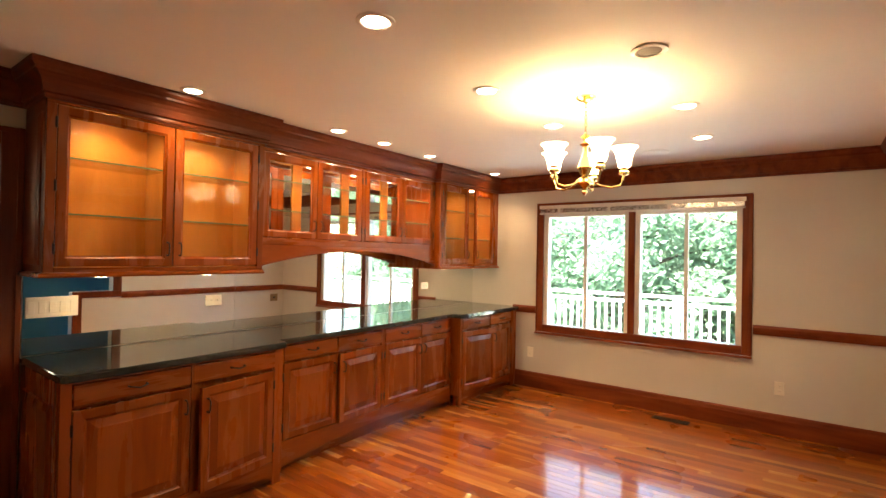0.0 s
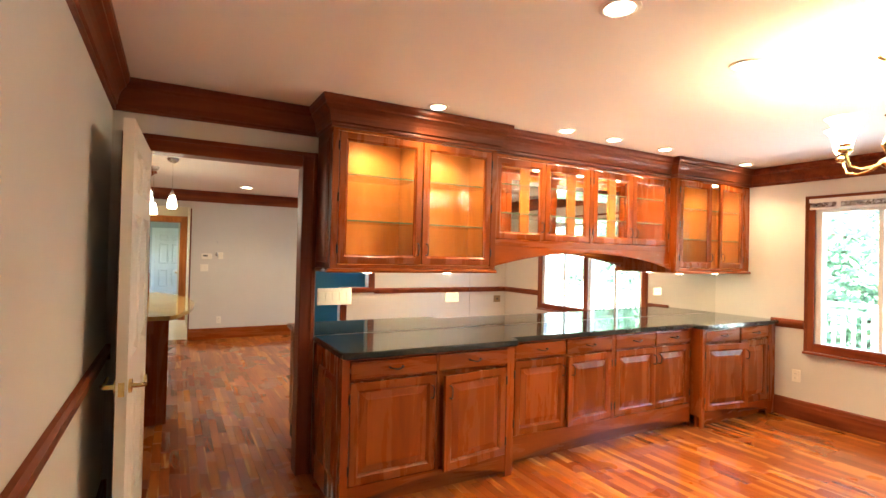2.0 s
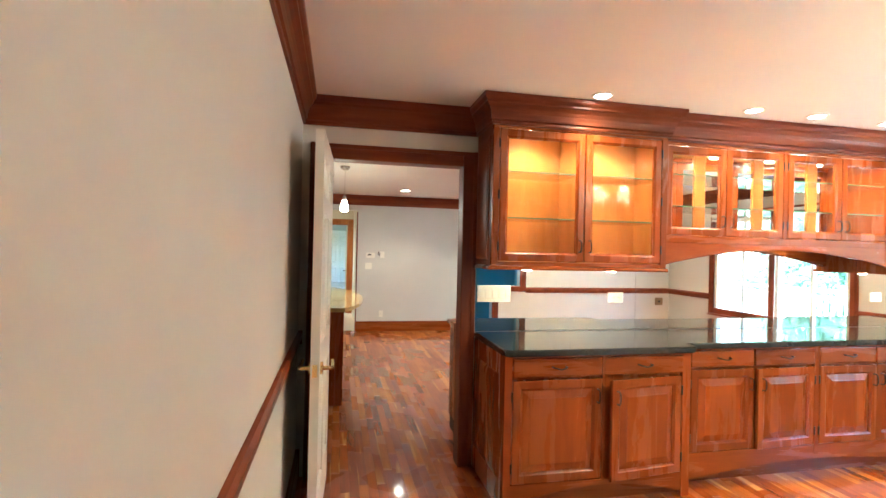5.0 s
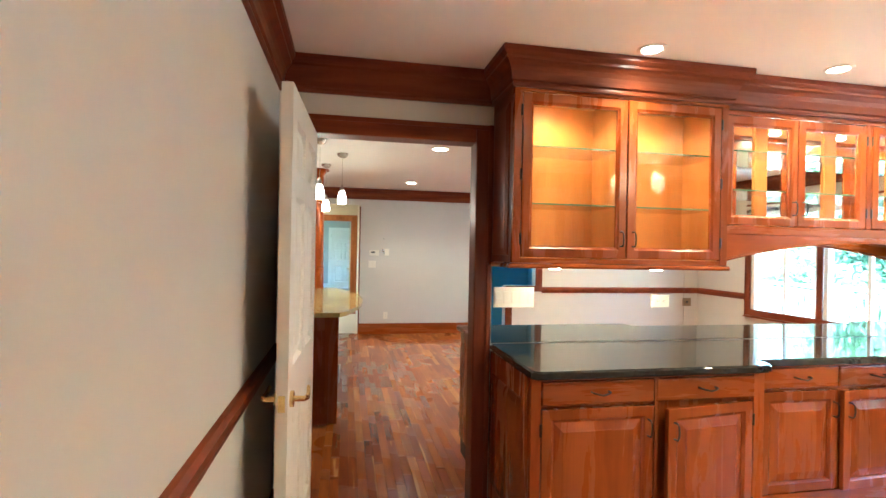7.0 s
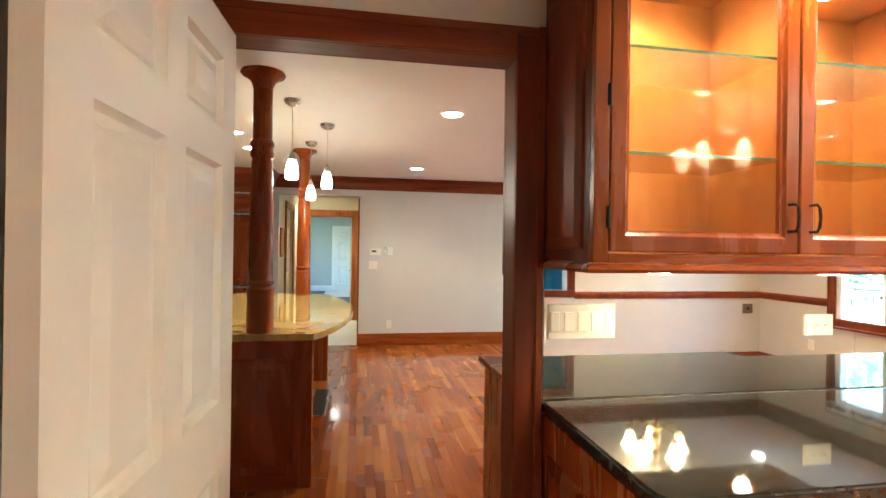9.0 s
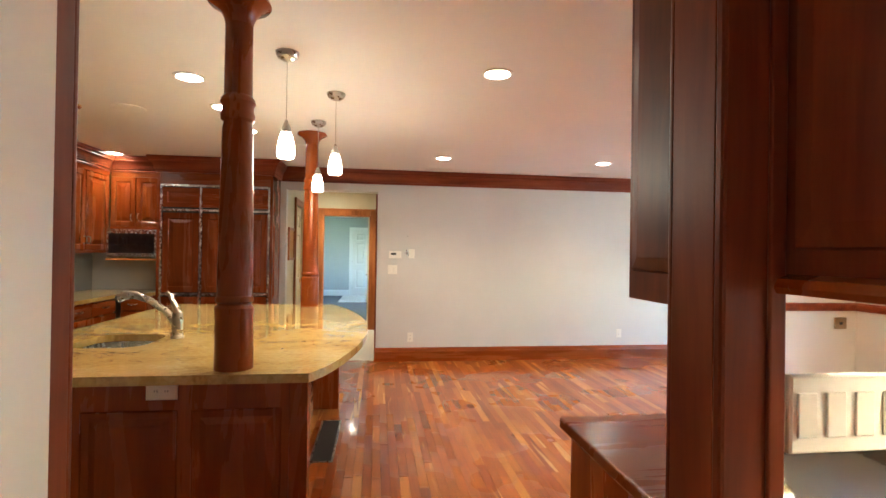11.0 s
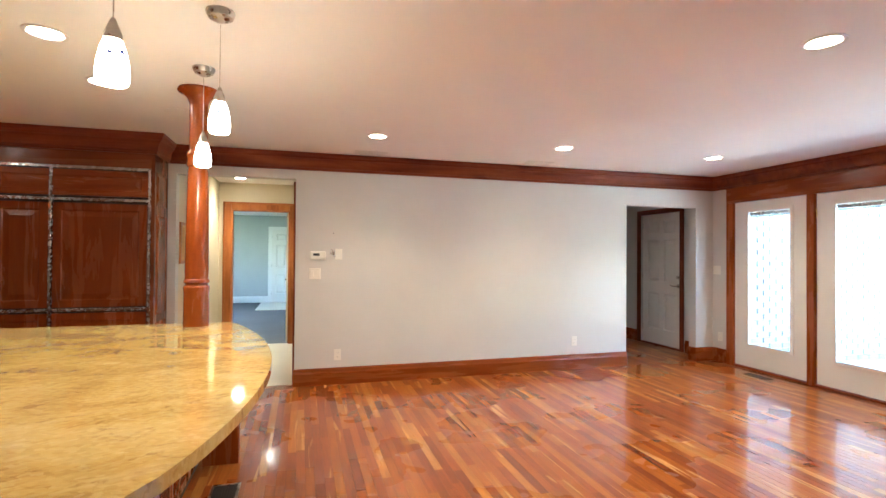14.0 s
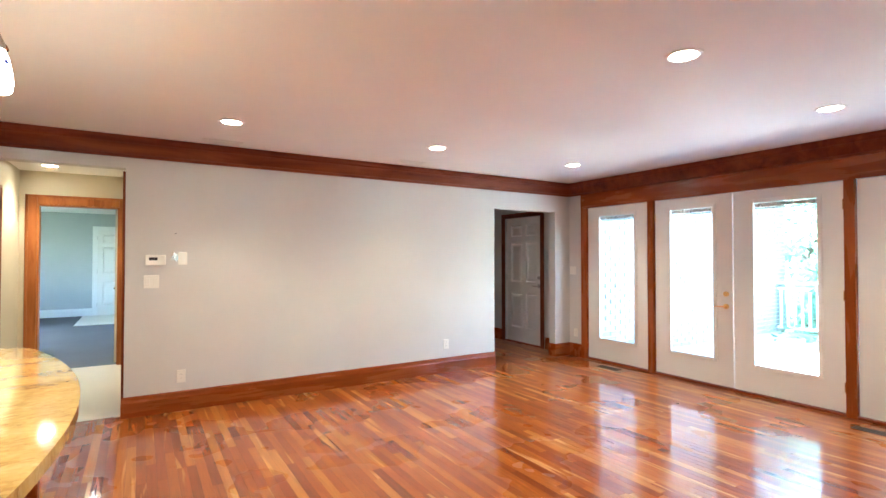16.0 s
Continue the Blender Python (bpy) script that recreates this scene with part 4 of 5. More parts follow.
for x, y in ((0.585, 5.51), (0.622, 8.08), (2.435, 8.025), (4.185, 7.963), (2.415, 5.51), (4.14, 5.51), (-1.21, 5.88), (-1.20, 6.5), (-1.2, 7.2), (-2.93, 8.55), (-2.85, 7.45)):
    downlight(x, y, True, 57 if x > -1 else 10, SOFT, angle=118)
downlight(-0.85, 11.1, True, 70, SOFT)
# far-room downlight is unseen, added as fill light
downlight(-0.55, 13.5, True, 20, SOFT)
for x, y in ((4.24, 1.1), (-0.89, 7.79), (-1.9, 6.65)):
    sp = thing("ceiling_speaker", (x, y, H), "round white ceiling speaker grille", "speaker")
    part("grille", lathe([(0.11, -0.0005), (0.11, -0.005), (0.1, -0.008), (0.001, -0.008)], (0, 0, 0), 30), CEIL, sp, smooth=True)
for x, y in ((0.66, 8.83), (2.55, 8.78)):
    cv = thing("ceiling_vent", (x, y, H), "white slotted metal ceiling register near the crown molding", "ceiling vent", "ceiling registers")
    part("frame", rings(0.34, 0.14, [(0, -0.0005), (0, -0.005), (0.008, -0.008), (0.022, -0.008), (0.022, -0.001)], x=-0.17, z=-0.07), WHITE, cv).matrix_local = pose(0, 0, 0, 90)
    for k in range(9):
        part("slat", box(-0.148, 0.148, -0.046 + k * 0.0105, -0.04 + k * 0.0105, -0.007, -0.002), WHITE, cv)
    part("backing", box(-0.148, 0.148, -0.048, 0.048, -0.0015, -0.0005), DARKGAP, cv)
rm = thing("ceiling_bracket", (-2.33, 6.62, H), "brass ceiling mount without its lamp", "ceiling fitting")
part("plate", lathe([(0.11, -0.0005), (0.11, -0.012), (0.06, -0.02), (0.001, -0.022)], (0, 0, 0), 24), BRASS, rm, smooth=True)
part("stub", tube([(0, 0, -0.02), (0.02, 0, -0.07)], 0.012, 8), BRASS, rm)

# ---- chandelier ----
CH = (2.47, 1.056)
ch = thing("chandelier", (*CH, 0.035), "polished brass chandelier with frosted glass tulip shades", "chandelier")
part("canopy", lathe([(0.062, 2.3945), (0.062, 2.385), (0.045, 2.37), (0.012, 2.36), (0.008, 2.345)]), BRASS, ch, smooth=True)
for i in range(8):
    zc = 2.335 - i * 0.026
    a = math.pi / 2 * (i % 2)
    part("chain_link", tube([(0.008 * math.cos(t) * math.cos(a), 0.008 * math.cos(t) * math.sin(a), zc + 0.017 * math.sin(t)) for t in [2 * math.pi * k / 10 for k in range(11)]], 0.0025, 5), BRASS, ch)
part("stem", lathe([(0.004, 2.15), (0.02, 2.14), (0.03, 2.125), (0.012, 2.11), (0.012, 2.09), (0.035, 2.075), (0.012, 2.06), (0.016, 2.0), (0.035, 1.95), (0.045, 1.92), (0.03, 1.88), (0.018, 1.86), (0.05, 1.84), (0.055, 1.82), (0.02, 1.79), (0.012, 1.77), (0.018, 1.755), (0.002, 1.735)]), BRASS, ch, smooth=True)
for k in range(5):
    a = radians(72 * k + 6)
    ca, sa = math.cos(a), math.sin(a)
    arm = [(0.04, 1.83), (0.09, 1.80), (0.15, 1.785), (0.2, 1.80), (0.214, 1.835), (0.222, 1.87)]
    part("arm", tube([(r * ca, r * sa, z) for r, z in arm], 0.007, 8), BRASS, ch, smooth=True)
    c = (0.222 * ca, 0.222 * sa, 0)
    part("cup", lathe([(0.012, 1.865), (0.028, 1.872), (0.03, 1.885), (0.02, 1.9), (0.026, 1.915)], c, 16), BRASS, ch, smooth=True)
    part("shade", lathe([(0.026, 1.912), (0.036, 1.93), (0.042, 1.965), (0.048, 2.0), (0.062, 2.035), (0.078, 2.05), (0.074, 2.05), (0.058, 2.036), (0.043, 1.998), (0.03, 1.935)], c, 24), SHADE, ch, "frosted glass tulip shade", True)
    part("bulb", lathe([(0.008, 1.92), (0.016, 1.95), (0.018, 1.975), (0.01, 1.995), (0.002, 2.0)], c, 12), BULB, ch, smooth=True)
    lamp("chandelier_lamp", "POINT", (CH[0] + c[0], CH[1] + c[1], 2.17), 3.3, WARM, 0.03)

for o in ch.children:
    o.data.transform(Matrix.Translation((0, 0, 2.395)) @ Matrix.Diagonal((0.96, 0.96, 0.86, 1)) @ Matrix.Translation((0, 0, -2.395)))


# ---- pendants over the island ----
def pendant(x, y, z0, z1):
    o = thing("pendant_lamp", (x, y, 0), "nickel pendant lamp with speckled white glass shade over the island", "pendant lamp", "island pendants")
    part("canopy", lathe([(0.06, 2.4295), (0.06, 2.42), (0.05, 2.4), (0.022, 2.385), (0.006, 2.38)]), NICKEL, o, smooth=True)
    part("cord", tube([(0, 0, 2.385), (0, 0, z1 + 0.05)], 0.002, 6), NICKEL, o)
    part("holder", lathe([(0.006, z1 + 0.06), (0.014, z1 + 0.04), (0.024, z1 + 0.015), (0.026, z1 - 0.005)]), NICKEL, o, smooth=True)
    h = z1 - z0
    part("shade", lathe([(0.024, z1 - 0.004), (0.033, z1 - 0.2 * h), (0.042, z1 - 0.5 * h), (0.046, z0 + 0.2 * h), (0.043, z0 + 0.06 * h), (0.037, z0), (0.033, z0), (0.041, z0 + 0.2 * h), (0.029, z1 - 0.2 * h)]), PENDANT, o, "speckled white glass shade", True)
    for k in range(9):
        a, zz = k * 2.4, z0 + h * (0.15 + 0.6 * ((k * 0.37) % 1))
        rr = 0.0465 - 0.014 * (zz - z0) / h
        part("speck", lathe([(0.009, 0), (0.001, 0.0015)], (0, 0, 0), 8), DARKBLUE, o).matrix_local = Matrix.Translation((rr * math.cos(a), rr * math.sin(a), zz)) @ Euler((0, radians(90), a)).to_matrix().to_4x4()
    lamp("pendant_lamp_light", "POINT", (x, y, z0 - 0.02), 4, SOFT, 0.04)


DARKBLUE, _, _ = material("cobalt_glass", (0.03, 0.04, 0.3), 0.2)
pendant(-0.559, 5.40, 1.88, 2.018)
pendant(-0.362, 6.04, 1.90, 2.038)
pendant(-0.558, 6.78, 1.87, 2.008)

# ---- kitchen island ----
isl = thing("kitchen_island", (0, 0, 0), "cherry kitchen island with panelled end and bowed golden granite top", "island")
IX0, IX1 = -1.78, -0.62
part("body", box(IX0, IX1, 4.87, 5.15, 0.09, 0.872), CHERRY, isl)
part("body_rear", box(IX0, IX1, 5.95, 7.30, 0.09, 0.872), CHERRY, isl)
part("sink_base", box(IX0, IX1, 5.15, 5.95, 0.09, 0.62), CHERRY, isl)
part("sink_side", box(IX1 - 0.02, IX1, 5.15, 5.95, 0.62, 0.872), CHERRY, isl)
part("sink_front", box(IX0, IX0 + 0.02, 5.15, 5.95, 0.62, 0.872), CHERRY, isl)
part("plinth", box(IX0 + 0.05, IX1 - 0.03, 4.93, 7.27, 0.0, 0.09), DARKGAP, isl)
part("end_skin", box(IX0, -0.43, 4.852, 4.869, 0.0, 0.872), CHERRY, isl)
part("corner_post", box(-0.43, -0.355, 4.845, 4.93, 0.0, 0.872, 0.004), CHERRY, isl)
part("wing_panel", box(-0.62, -0.43, 4.87, 4.905, 0.0, 0.872), CHERRY, isl)
part("rear_wing", box(-0.62, -0.40, 7.22, 7.30, 0.0, 0.872, 0.004), CHERRY, isl)
for x0, x1 in ((-1.72, -1.30), (-1.22, -0.86), (-0.81, -0.46)):
    p = part("raised_panel", rings(x1 - x0, 0.62, [(0, 0.0), (0.004, -0.004), (0.012, 0.004), (0.02, 0.004), (0.06, -0.008), (0.064, -0.008)], True), CHERRY, isl)
    p.matrix_local = pose(x0, 4.8515, 0.14)
part("end_base", box(-1.78, -0.43, 4.84, 4.851, 0.0, 0.09, 0.003), CHERRY_X, isl)
for y0, y1 in ((4.99, 5.68), (5.74, 6.43), (6.49, 7.18)):
    p = part("raised_panel", rings(y1 - y0, 0.62, [(0, 0.0), (0.004, -0.004), (0.012, 0.004), (0.02, 0.004), (0.06, -0.008), (0.064, -0.008)], True), CHERRY, isl)
    p.matrix_local = pose(IX1 + 0.0005, y0, 0.14, 0, 0, 90)

itop = thing("island_worktop", (0, 0, 0), "polished golden granite island top with a bowed edge and sink cutout", "worktop")
bow = []
for i in range(25):
    u = i / 24
    y = 4.775 + u * 2.56
    bow.append((-0.345 + 0.225 * math.sin(math.pi * u ** 0.92) ** 0.8 - 0.13 * u ** 3, y))
outer = [(-1.85, 4.775)] + bow + [(-1.85, 7.335)]
SX0, SX1, SY0, SY1 = -1.60, -1.23, 5.35, 5.75
bm = bmesh.new()


def grid_fill(poly, hole, z):
    """Triangles of an outline with one rectangular hole."""
    vs = [bm.verts.new((x, y, z)) for x, y in poly]
    hs = [bm.verts.new((x, y, z)) for x, y in hole]
    es = [bm.edges.new((vs[i], vs[(i + 1) % len(vs)])) for i in range(len(vs))]
    es += [bm.edges.new((hs[i], hs[(i + 1) % len(hs)])) for i in range(len(hs))]
    bmesh.ops.triangle_fill(bm, use_beauty=True, use_dissolve=False, edges=es)
    return vs, hs


hole = []
for cx, cy, a0 in ((SX0 + 0.11, SY0 + 0.11, 180), (SX1 - 0.11, SY0 + 0.11, 270), (SX1 - 0.11, SY1 - 0.11, 0), (SX0 + 0.11, SY1 - 0.11, 90)):
    for k in range(5):
        a = radians(a0 + 90 * k / 4)
        hole.append((cx + 0.11 * math.cos(a), cy + 0.11 * math.sin(a)))
t1, h1 = grid_fill(outer, hole, 0.915)
t0, h0 = grid_fill(outer, hole, 0.878)
for a, b in ((t0, t1), (h0, h1)):
    for i in range(len(a)):
        j = (i + 1) % len(a)
        bm.faces.new((a[i], a[j], b[j], b[i]))
part("stone_slab", bm, GOLDSTONE, itop)
bm = bmesh.new()
def ring_at(d, z):
    cx, cy = (SX0 + SX1) / 2, (SY0 + SY1) / 2
    return [bm.verts.new((cx + (x - cx) * d, cy + (y - cy) * d, z)) for x, y in hole]
rr = [ring_at(1.03, 0.876), ring_at(0.985, 0.876), ring_at(0.96, 0.72), ring_at(0.85, 0.685), ring_at(0.2, 0.68)]
for a, b in zip(rr, rr[1:]):
    for i in range(len(a)):
        j = (i + 1) % len(a)
        bm.faces.new((a[i], a[j], b[j], b[i]))
bm.faces.new(rr[-1])
sink = thing("sink", (0, 0, 0), "stainless steel undermount sink bowl in the island", "sink")
part("bowl", bm, STEEL, sink, smooth=True)
fa = thing("faucet", (-1.155, 5.62, 0.915), "brushed nickel pull-out faucet with a raised lever", "faucet")
part("base", lathe([(0.034, 0.0005), (0.034, 0.012), (0.028, 0.02), (0.029, 0.10), (0.024, 0.14), (0.02, 0.145)]), NICKEL, fa, smooth=True)
part("spout", tube([(-0.005, 0, 0.07), (-0.05, -0.008, 0.14), (-0.13, -0.02, 0.205), (-0.2, -0.03, 0.235), (-0.25, -0.037, 0.235), (-0.285, -0.042, 0.215)], [0.02, 0.019, 0.018, 0.02, 0.024, 0.022], 12), NICKEL, fa, smooth=True)
part("lever", tube([(0, 0, 0.135), (-0.012, 0.0, 0.17), (-0.035, 0.005, 0.22), (-0.06, 0.01, 0.25)], [0.02, 0.016, 0.012, 0.009], 10), NICKEL, fa, smooth=True)


def column(x, y):
    o = thing("turned_column", (x, y, 0.9155), "turned cherry column standing on the island top", "column", "island columns")
    h = H - 0.9155
    prof = [(0.076, 0.0), (0.076, 0.02), (0.074, 0.21), (0.077, 0.235), (0.077, 0.25), (0.066, 0.262), (0.066, 0.268), (0.075, 0.276), (0.075, 0.29), (0.068, 0.3), (0.07, 0.34), (0.067, 0.6), (0.06, 0.98), (0.056, 1.0), (0.056, 1.01), (0.066, 1.02), (0.068, 1.04), (0.062, 1.055), (0.062, 1.075), (0.07, 1.09), (0.066, 1.105), (0.055, 1.12), (0.054, h - 0.1)]
    part("shaft", lathe(prof, steps=32), CHERRY, o, smooth=True)
    part("capital", lathe([(0.054, h - 0.105), (0.058, h - 0.085), (0.068, h - 0.06), (0.09, h - 0.036), (0.12, h - 0.022), (0.126, h - 0.014), (0.122, h - 0.002)], steps=32), CHERRY, o, smooth=True)


column(-0.66, 4.885)
column(-0.66, 7.20)
reg = thing("floor_register", (-0.43, 6.51, 0.0), "dark metal floor register beside the island", "floor vent")
part("frame", rings(0.16, 0.82, [(0, 0.0), (0, -0.004), (0.014, -0.005), (0.016, 0.0)], False, x=-0.08, z=-0.41), NICKEL, reg).matrix_local = pose(0, 0, 0.0005, -90)
part("backing", box(-0.066, 0.066, -0.395, 0.395, 0.0003, 0.0012), DARKGAP, reg)
for i in range(9):
    part("bar", box(-0.062 + i * 0.0145, -0.056 + i * 0.0145, -0.39, 0.39, 0.0015, 0.004), IRON, reg)
for where in ((5.05, 8.2, 0), (5.0, 5.55, 0)):
    rg = thing("floor_register", where, "brown metal floor register by the doors", "floor vent")
    part("frame", box(-0.055, 0.055, -0.15, 0.15, 0.0005, 0.004, 0.001), IRON, rg)
    for i in range(12):
        part("bar", box(-0.045, 0.045, -0.14 + i * 0.024, -0.13 + i * 0.024, 0.0042, 0.006), DARKGAP, rg)
rg = thing("floor_register", (4.72, 1.05, 0), "brown metal floor register under the window", "floor vent")
part("frame", box(-0.055, 0.055, -0.16, 0.16, 0.0005, 0.004, 0.001), IRON, rg)
for i in range(12):
    part("bar", box(-0.045, 0.045, -0.15 + i * 0.025, -0.14 + i * 0.025, 0.0042, 0.006), DARKGAP, rg)


# ---- kitchen cabinets; built facing -y and turned ----
def plain_wall_unit(label, where, rz, w, depth, z0, z1, n, hand=NICKEL):
    o = thing("wall_cabinet", where, label, "cabinet", "kitchen wall cabinets", rz)
    part("body", box(0, w, 0.022, depth, z0, 2.40), CHERRY, o)
    part("frieze", box(0, w, 0, 0.0215, z1, 2.40), CHERRY_X, o)
    part("light_rail", box(0, w, 0.002, 0.0215, z0 - 0.02, z0 + 0.012, 0.003), CHERRY_X, o)
    dw = w / n
    for i in range(n):
        leaf(o, i * dw + 0.004, z0 + 0.015, dw - 0.008, z1 - z0 - 0.02, -0.001, "l" if i % 2 == 0 else "r", 0, False, "bottom", CHERRY, hand, False)
    return o


def plain_base_unit(label, where, rz, w, depth, fronts, hand=NICKEL):
    o = thing("base_cabinet", where, label, "cabinet", "kitchen base cabinets", rz)
    part("body", box(0, w, 0.022, depth, 0.1, 0.874), CHERRY, o)
    part("toe_kick", box(0, w, 0.08, depth, 0.0, 0.1), DARKGAP, o)
    for i in range(fronts):
        dw = w / fronts
        drawer(o, i * dw + 0.004, 0.73, dw - 0.008, 0.13, -0.001, CHERRY_X, hand)
        leaf(o, i * dw + 0.004, 0.115, dw - 0.008, 0.6, -0.001, "l" if i % 2 == 0 else "r", 0, False, "top", CHERRY, hand, False)
    return o


y = 4.235
for w in (0.9, 0.9, 0.9, 0.9, 0.9):
    plain_wall_unit("cherry kitchen wall cabinet with raised panel doors", (-3.06, y, 0), 90, w - 0.003, 0.33, 1.36, 2.20, 2)
    y += w
y = 4.0
for w, kind in ((0.9, 2), (0.9, 2), (0.9, 2), (0.76, 0), (0.9, 2)):
    if kind:
        plain_base_unit("cherry kitchen base cabinet with drawers and doors", (-2.79, y, 0), 90, w - 0.003, 0.60, kind)
    else:
        dwr = thing("dishwasher", (-2.79, y, 0), "black built-in oven front with a steel handle", "oven", "", 90)
        part("body", box(0.004, w - 0.006, 0.02, 0.6, 0.0, 0.874), DARKGAP, dwr)
        part("front", box(0.006, w - 0.008, 0.0, 0.0195, 0.1, 0.87, 0.004), BLACK, dwr)
        part("handle", tube([(0.08, -0.001, 0.72), (0.08, -0.04, 0.72), (w - 0.08, -0.04, 0.72), (w - 0.08, -0.001, 0.72)], 0.009, 8), STEEL, dwr, smooth=True)
    y += w
plain_base_unit("cherry corner base cabinet under golden granite", (-2.787, 8.43, 0), 0, 0.26, 0.62, 1)
kt = thing("kitchen_worktop", (0, 0, 0), "polished golden granite kitchen worktop turning the corner", "worktop")
bm = bmesh.new()
vs = [bm.verts.new((x, y, 0.877)) for x, y in ((KX + 0.004, 4.0), (-2.755, 4.0), (-2.755, 8.40), (-2.525, 8.40), (-2.525, YF - 0.004), (KX + 0.004, YF - 0.004))]
ext = bmesh.ops.extrude_face_region(bm, geom=[bm.faces.new(vs)])
bmesh.ops.translate(bm, verts=[v for v in ext["geom"] if isinstance(v, bmesh.types.BMVert)], vec=(0, 0, 0.036))
part("stone_slab", bm, GOLDSTONE, kt)
plain_wall_unit("cherry wall cabinet above the microwave", (-3.058, 8.74, 0), 0, 0.535, 0.325, 1.63, 2.20, 2)
mw = thing("microwave", (-3.055, 8.66, 1.26), "stainless steel microwave with black glass hung under a cabinet", "microwave")
part("case", box(0, 0.53, 0.015, 0.40, 0.04, 0.345, 0.003), STEEL, mw)
part("door", box(0.005, 0.525, 0.0, 0.0145, 0.045, 0.34, 0.004), STEEL, mw)
part("window", box(0.03, 0.50, -0.004, -0.0005, 0.08, 0.30), BLACK, mw)
part("shelf", box(0, 0.53, 0.0, 0.40, 0.0, 0.022, 0.003), MAPLE, mw)

fg = thing("refrigerator", (-2.515, 8.62, 0), "tall built-in refrigerator faced with cherry panels and steel trim", "refrigerator")
fw = 1.185
# refrigerator wood uses the cherry with shade painted in
part("cabinet_side_left", box(0, 0.03, 0.002, 0.445, 0, 2.40), SHADED_Z, fg)
part("cabinet_side_right", box(fw + 0.03, fw + 0.058, 0.002, 0.445, 0, 2.40), SHADED_Z, fg)
part("body", box(0.0305, fw + 0.0295, 0.03, 0.445, 0.08, 2.40), DARKGAP, fg)
part("top_fascia", box(0.0305, fw + 0.0295, 0.004, 0.0295, 2.12, 2.40), SHADED_X, fg)
part("grille_panel", rings(fw - 0.05, 0.22, [(0, 0.03), (0, 0), (0.05, 0), (0.056, 0.008), (0.07, 0.008), (0.1, 0.002)], True), SHADED_X, fg).matrix_local = pose(0.055, 0.004, 1.865)
for a, b in ((0.055, 0.45), (0.475, fw + 0.005)):
    for z0, z1 in ((0.1, 0.86), (0.91, 1.80)):
        part("door_panel", rings(b - a - 0.01, z1 - z0, [(0, 0.03), (0, 0), (0.06, 0), (0.066, 0.008), (0.075, 0.008), (0.115, 0.0)], True), SHADED_Z, fg).matrix_local = pose(a + 0.005, 0.0, z0)
for x in (0.035, 0.452, fw + 0.008):
    part("steel_trim", box(x, x + 0.02, -0.012, 0.029, 0.1, 2.11, 0.003), STEEL, fg)
for z in (0.875, 1.82, 2.095):
    part("steel_rail", box(0.056, fw + 0.007, -0.008, 0.0035, z, z + 0.025, 0.003), STEEL, fg)
for z0, z1 in ((0.15, 0.75), (0.82, 1.72), (1.8, 2.1)):
    part("side_panel", rings(0.34, z1 - z0, [(0, 0), (0.004, -0.005), (0.012, 0.003), (0.05, -0.007)], True), CHERRY, fg).matrix_local = pose(fw + 0.0585, 0.05, z0, 0, 0, 90)
CORK = paint("cork", (0.55, 0.33, 0.12), 0.8, 0.15, 0.3)
ck = thing("cork_board", (-1.20, 9.2, 1.27), "small wood framed cork board on the hall wall", "notice board", "", 90)
part("frame", rings(0.42, 0.42, [(0, -0.0005), (0, -0.02), (0.03, -0.02), (0.03, -0.004)]), OAK, ck)
part("cork", box(0.03, 0.39, -0.008, -0.001, 0.03, 0.39), CORK, ck)

# ---- cabinets on the living side of the partition ----
lv = thing("base_cabinet", (2.29, 4.24, 0), "cherry base cabinet with a wooden top on the living side", "cabinet", "", 180)
part("body", box(0, 1.77, 0.022, 0.7, 0.1, 0.85), CHERRY, lv)
part("toe_kick", box(0, 1.77, 0.08, 0.7, 0.0, 0.1), DARKGAP, lv)
for i in range(3):
    leaf(lv, 0.02 + i * 0.58, 0.12, 0.56, 0.71, -0.001, "l")
part("top", box(-0.02, 1.79, -0.03, 0.7, 0.851, 0.886, 0.006), CHERRY_X, lv, "plain wooden top")
lu = thing("wall_cabinet", (2.267, 3.82, 0), "cherry wall cabinet on the living side of the partition", "cabinet", "", 180)
# body is cherry; the darker trim colour puts shade into it
part("body", box(0, 1.79, 0.022, 0.285, 1.31, 2.40), TRIM_AND_SHADE_Z, lu)
for i in range(3):
    leaf(lu, 0.02 + i * 0.59, 1.335, 0.565, 0.875, -0.001, "l", 0, False, "bottom")
# side panel darkened likewise with the shade colour
sp = part("side_panel", rings(0.22, 0.8, [(0, 0.0), (0.004, -0.006), (0.03, -0.01)], True), TRIM_AND_SHADE_Z, lu)
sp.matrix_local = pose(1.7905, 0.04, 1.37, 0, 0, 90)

# ---- outside: deck, railing, brick wing, trees ----
GRASS = paint("lawn", (0.05, 0.09, 0.03), 0.9, 0.3, 0.5)
DECK = paint("grey_deck", (0.42, 0.41, 0.39), 0.8, 0.1, 0.3)
RAILW = paint("white_railing", (0.8, 0.8, 0.78), 0.5)
BRICKM, nt, b = material("pale_brick", (0.18, 0.17, 0.165), 0.85)
info = nt.nodes.new("ShaderNodeNewGeometry")
nt.links.new(ramp(nt, info.outputs["Random Per Island"], [(0, (0.25, 0.235, 0.225)), (0.5, (0.285, 0.27, 0.26)), (1, (0.32, 0.305, 0.295))]), b.inputs["Base Color"])
MORTAR = paint("mortar", (0.6, 0.59, 0.57), 0.9)
structure("ground", box(-150, 150, -150, 150, -3.2, -3.0), GRASS, "lawn falling away behind the house", "ground")
structure("deck_floor", box(XR + 0.13, 8.6, -6, 14, -0.25, -0.12), DECK, "grey raised deck outside the windows", "deck")
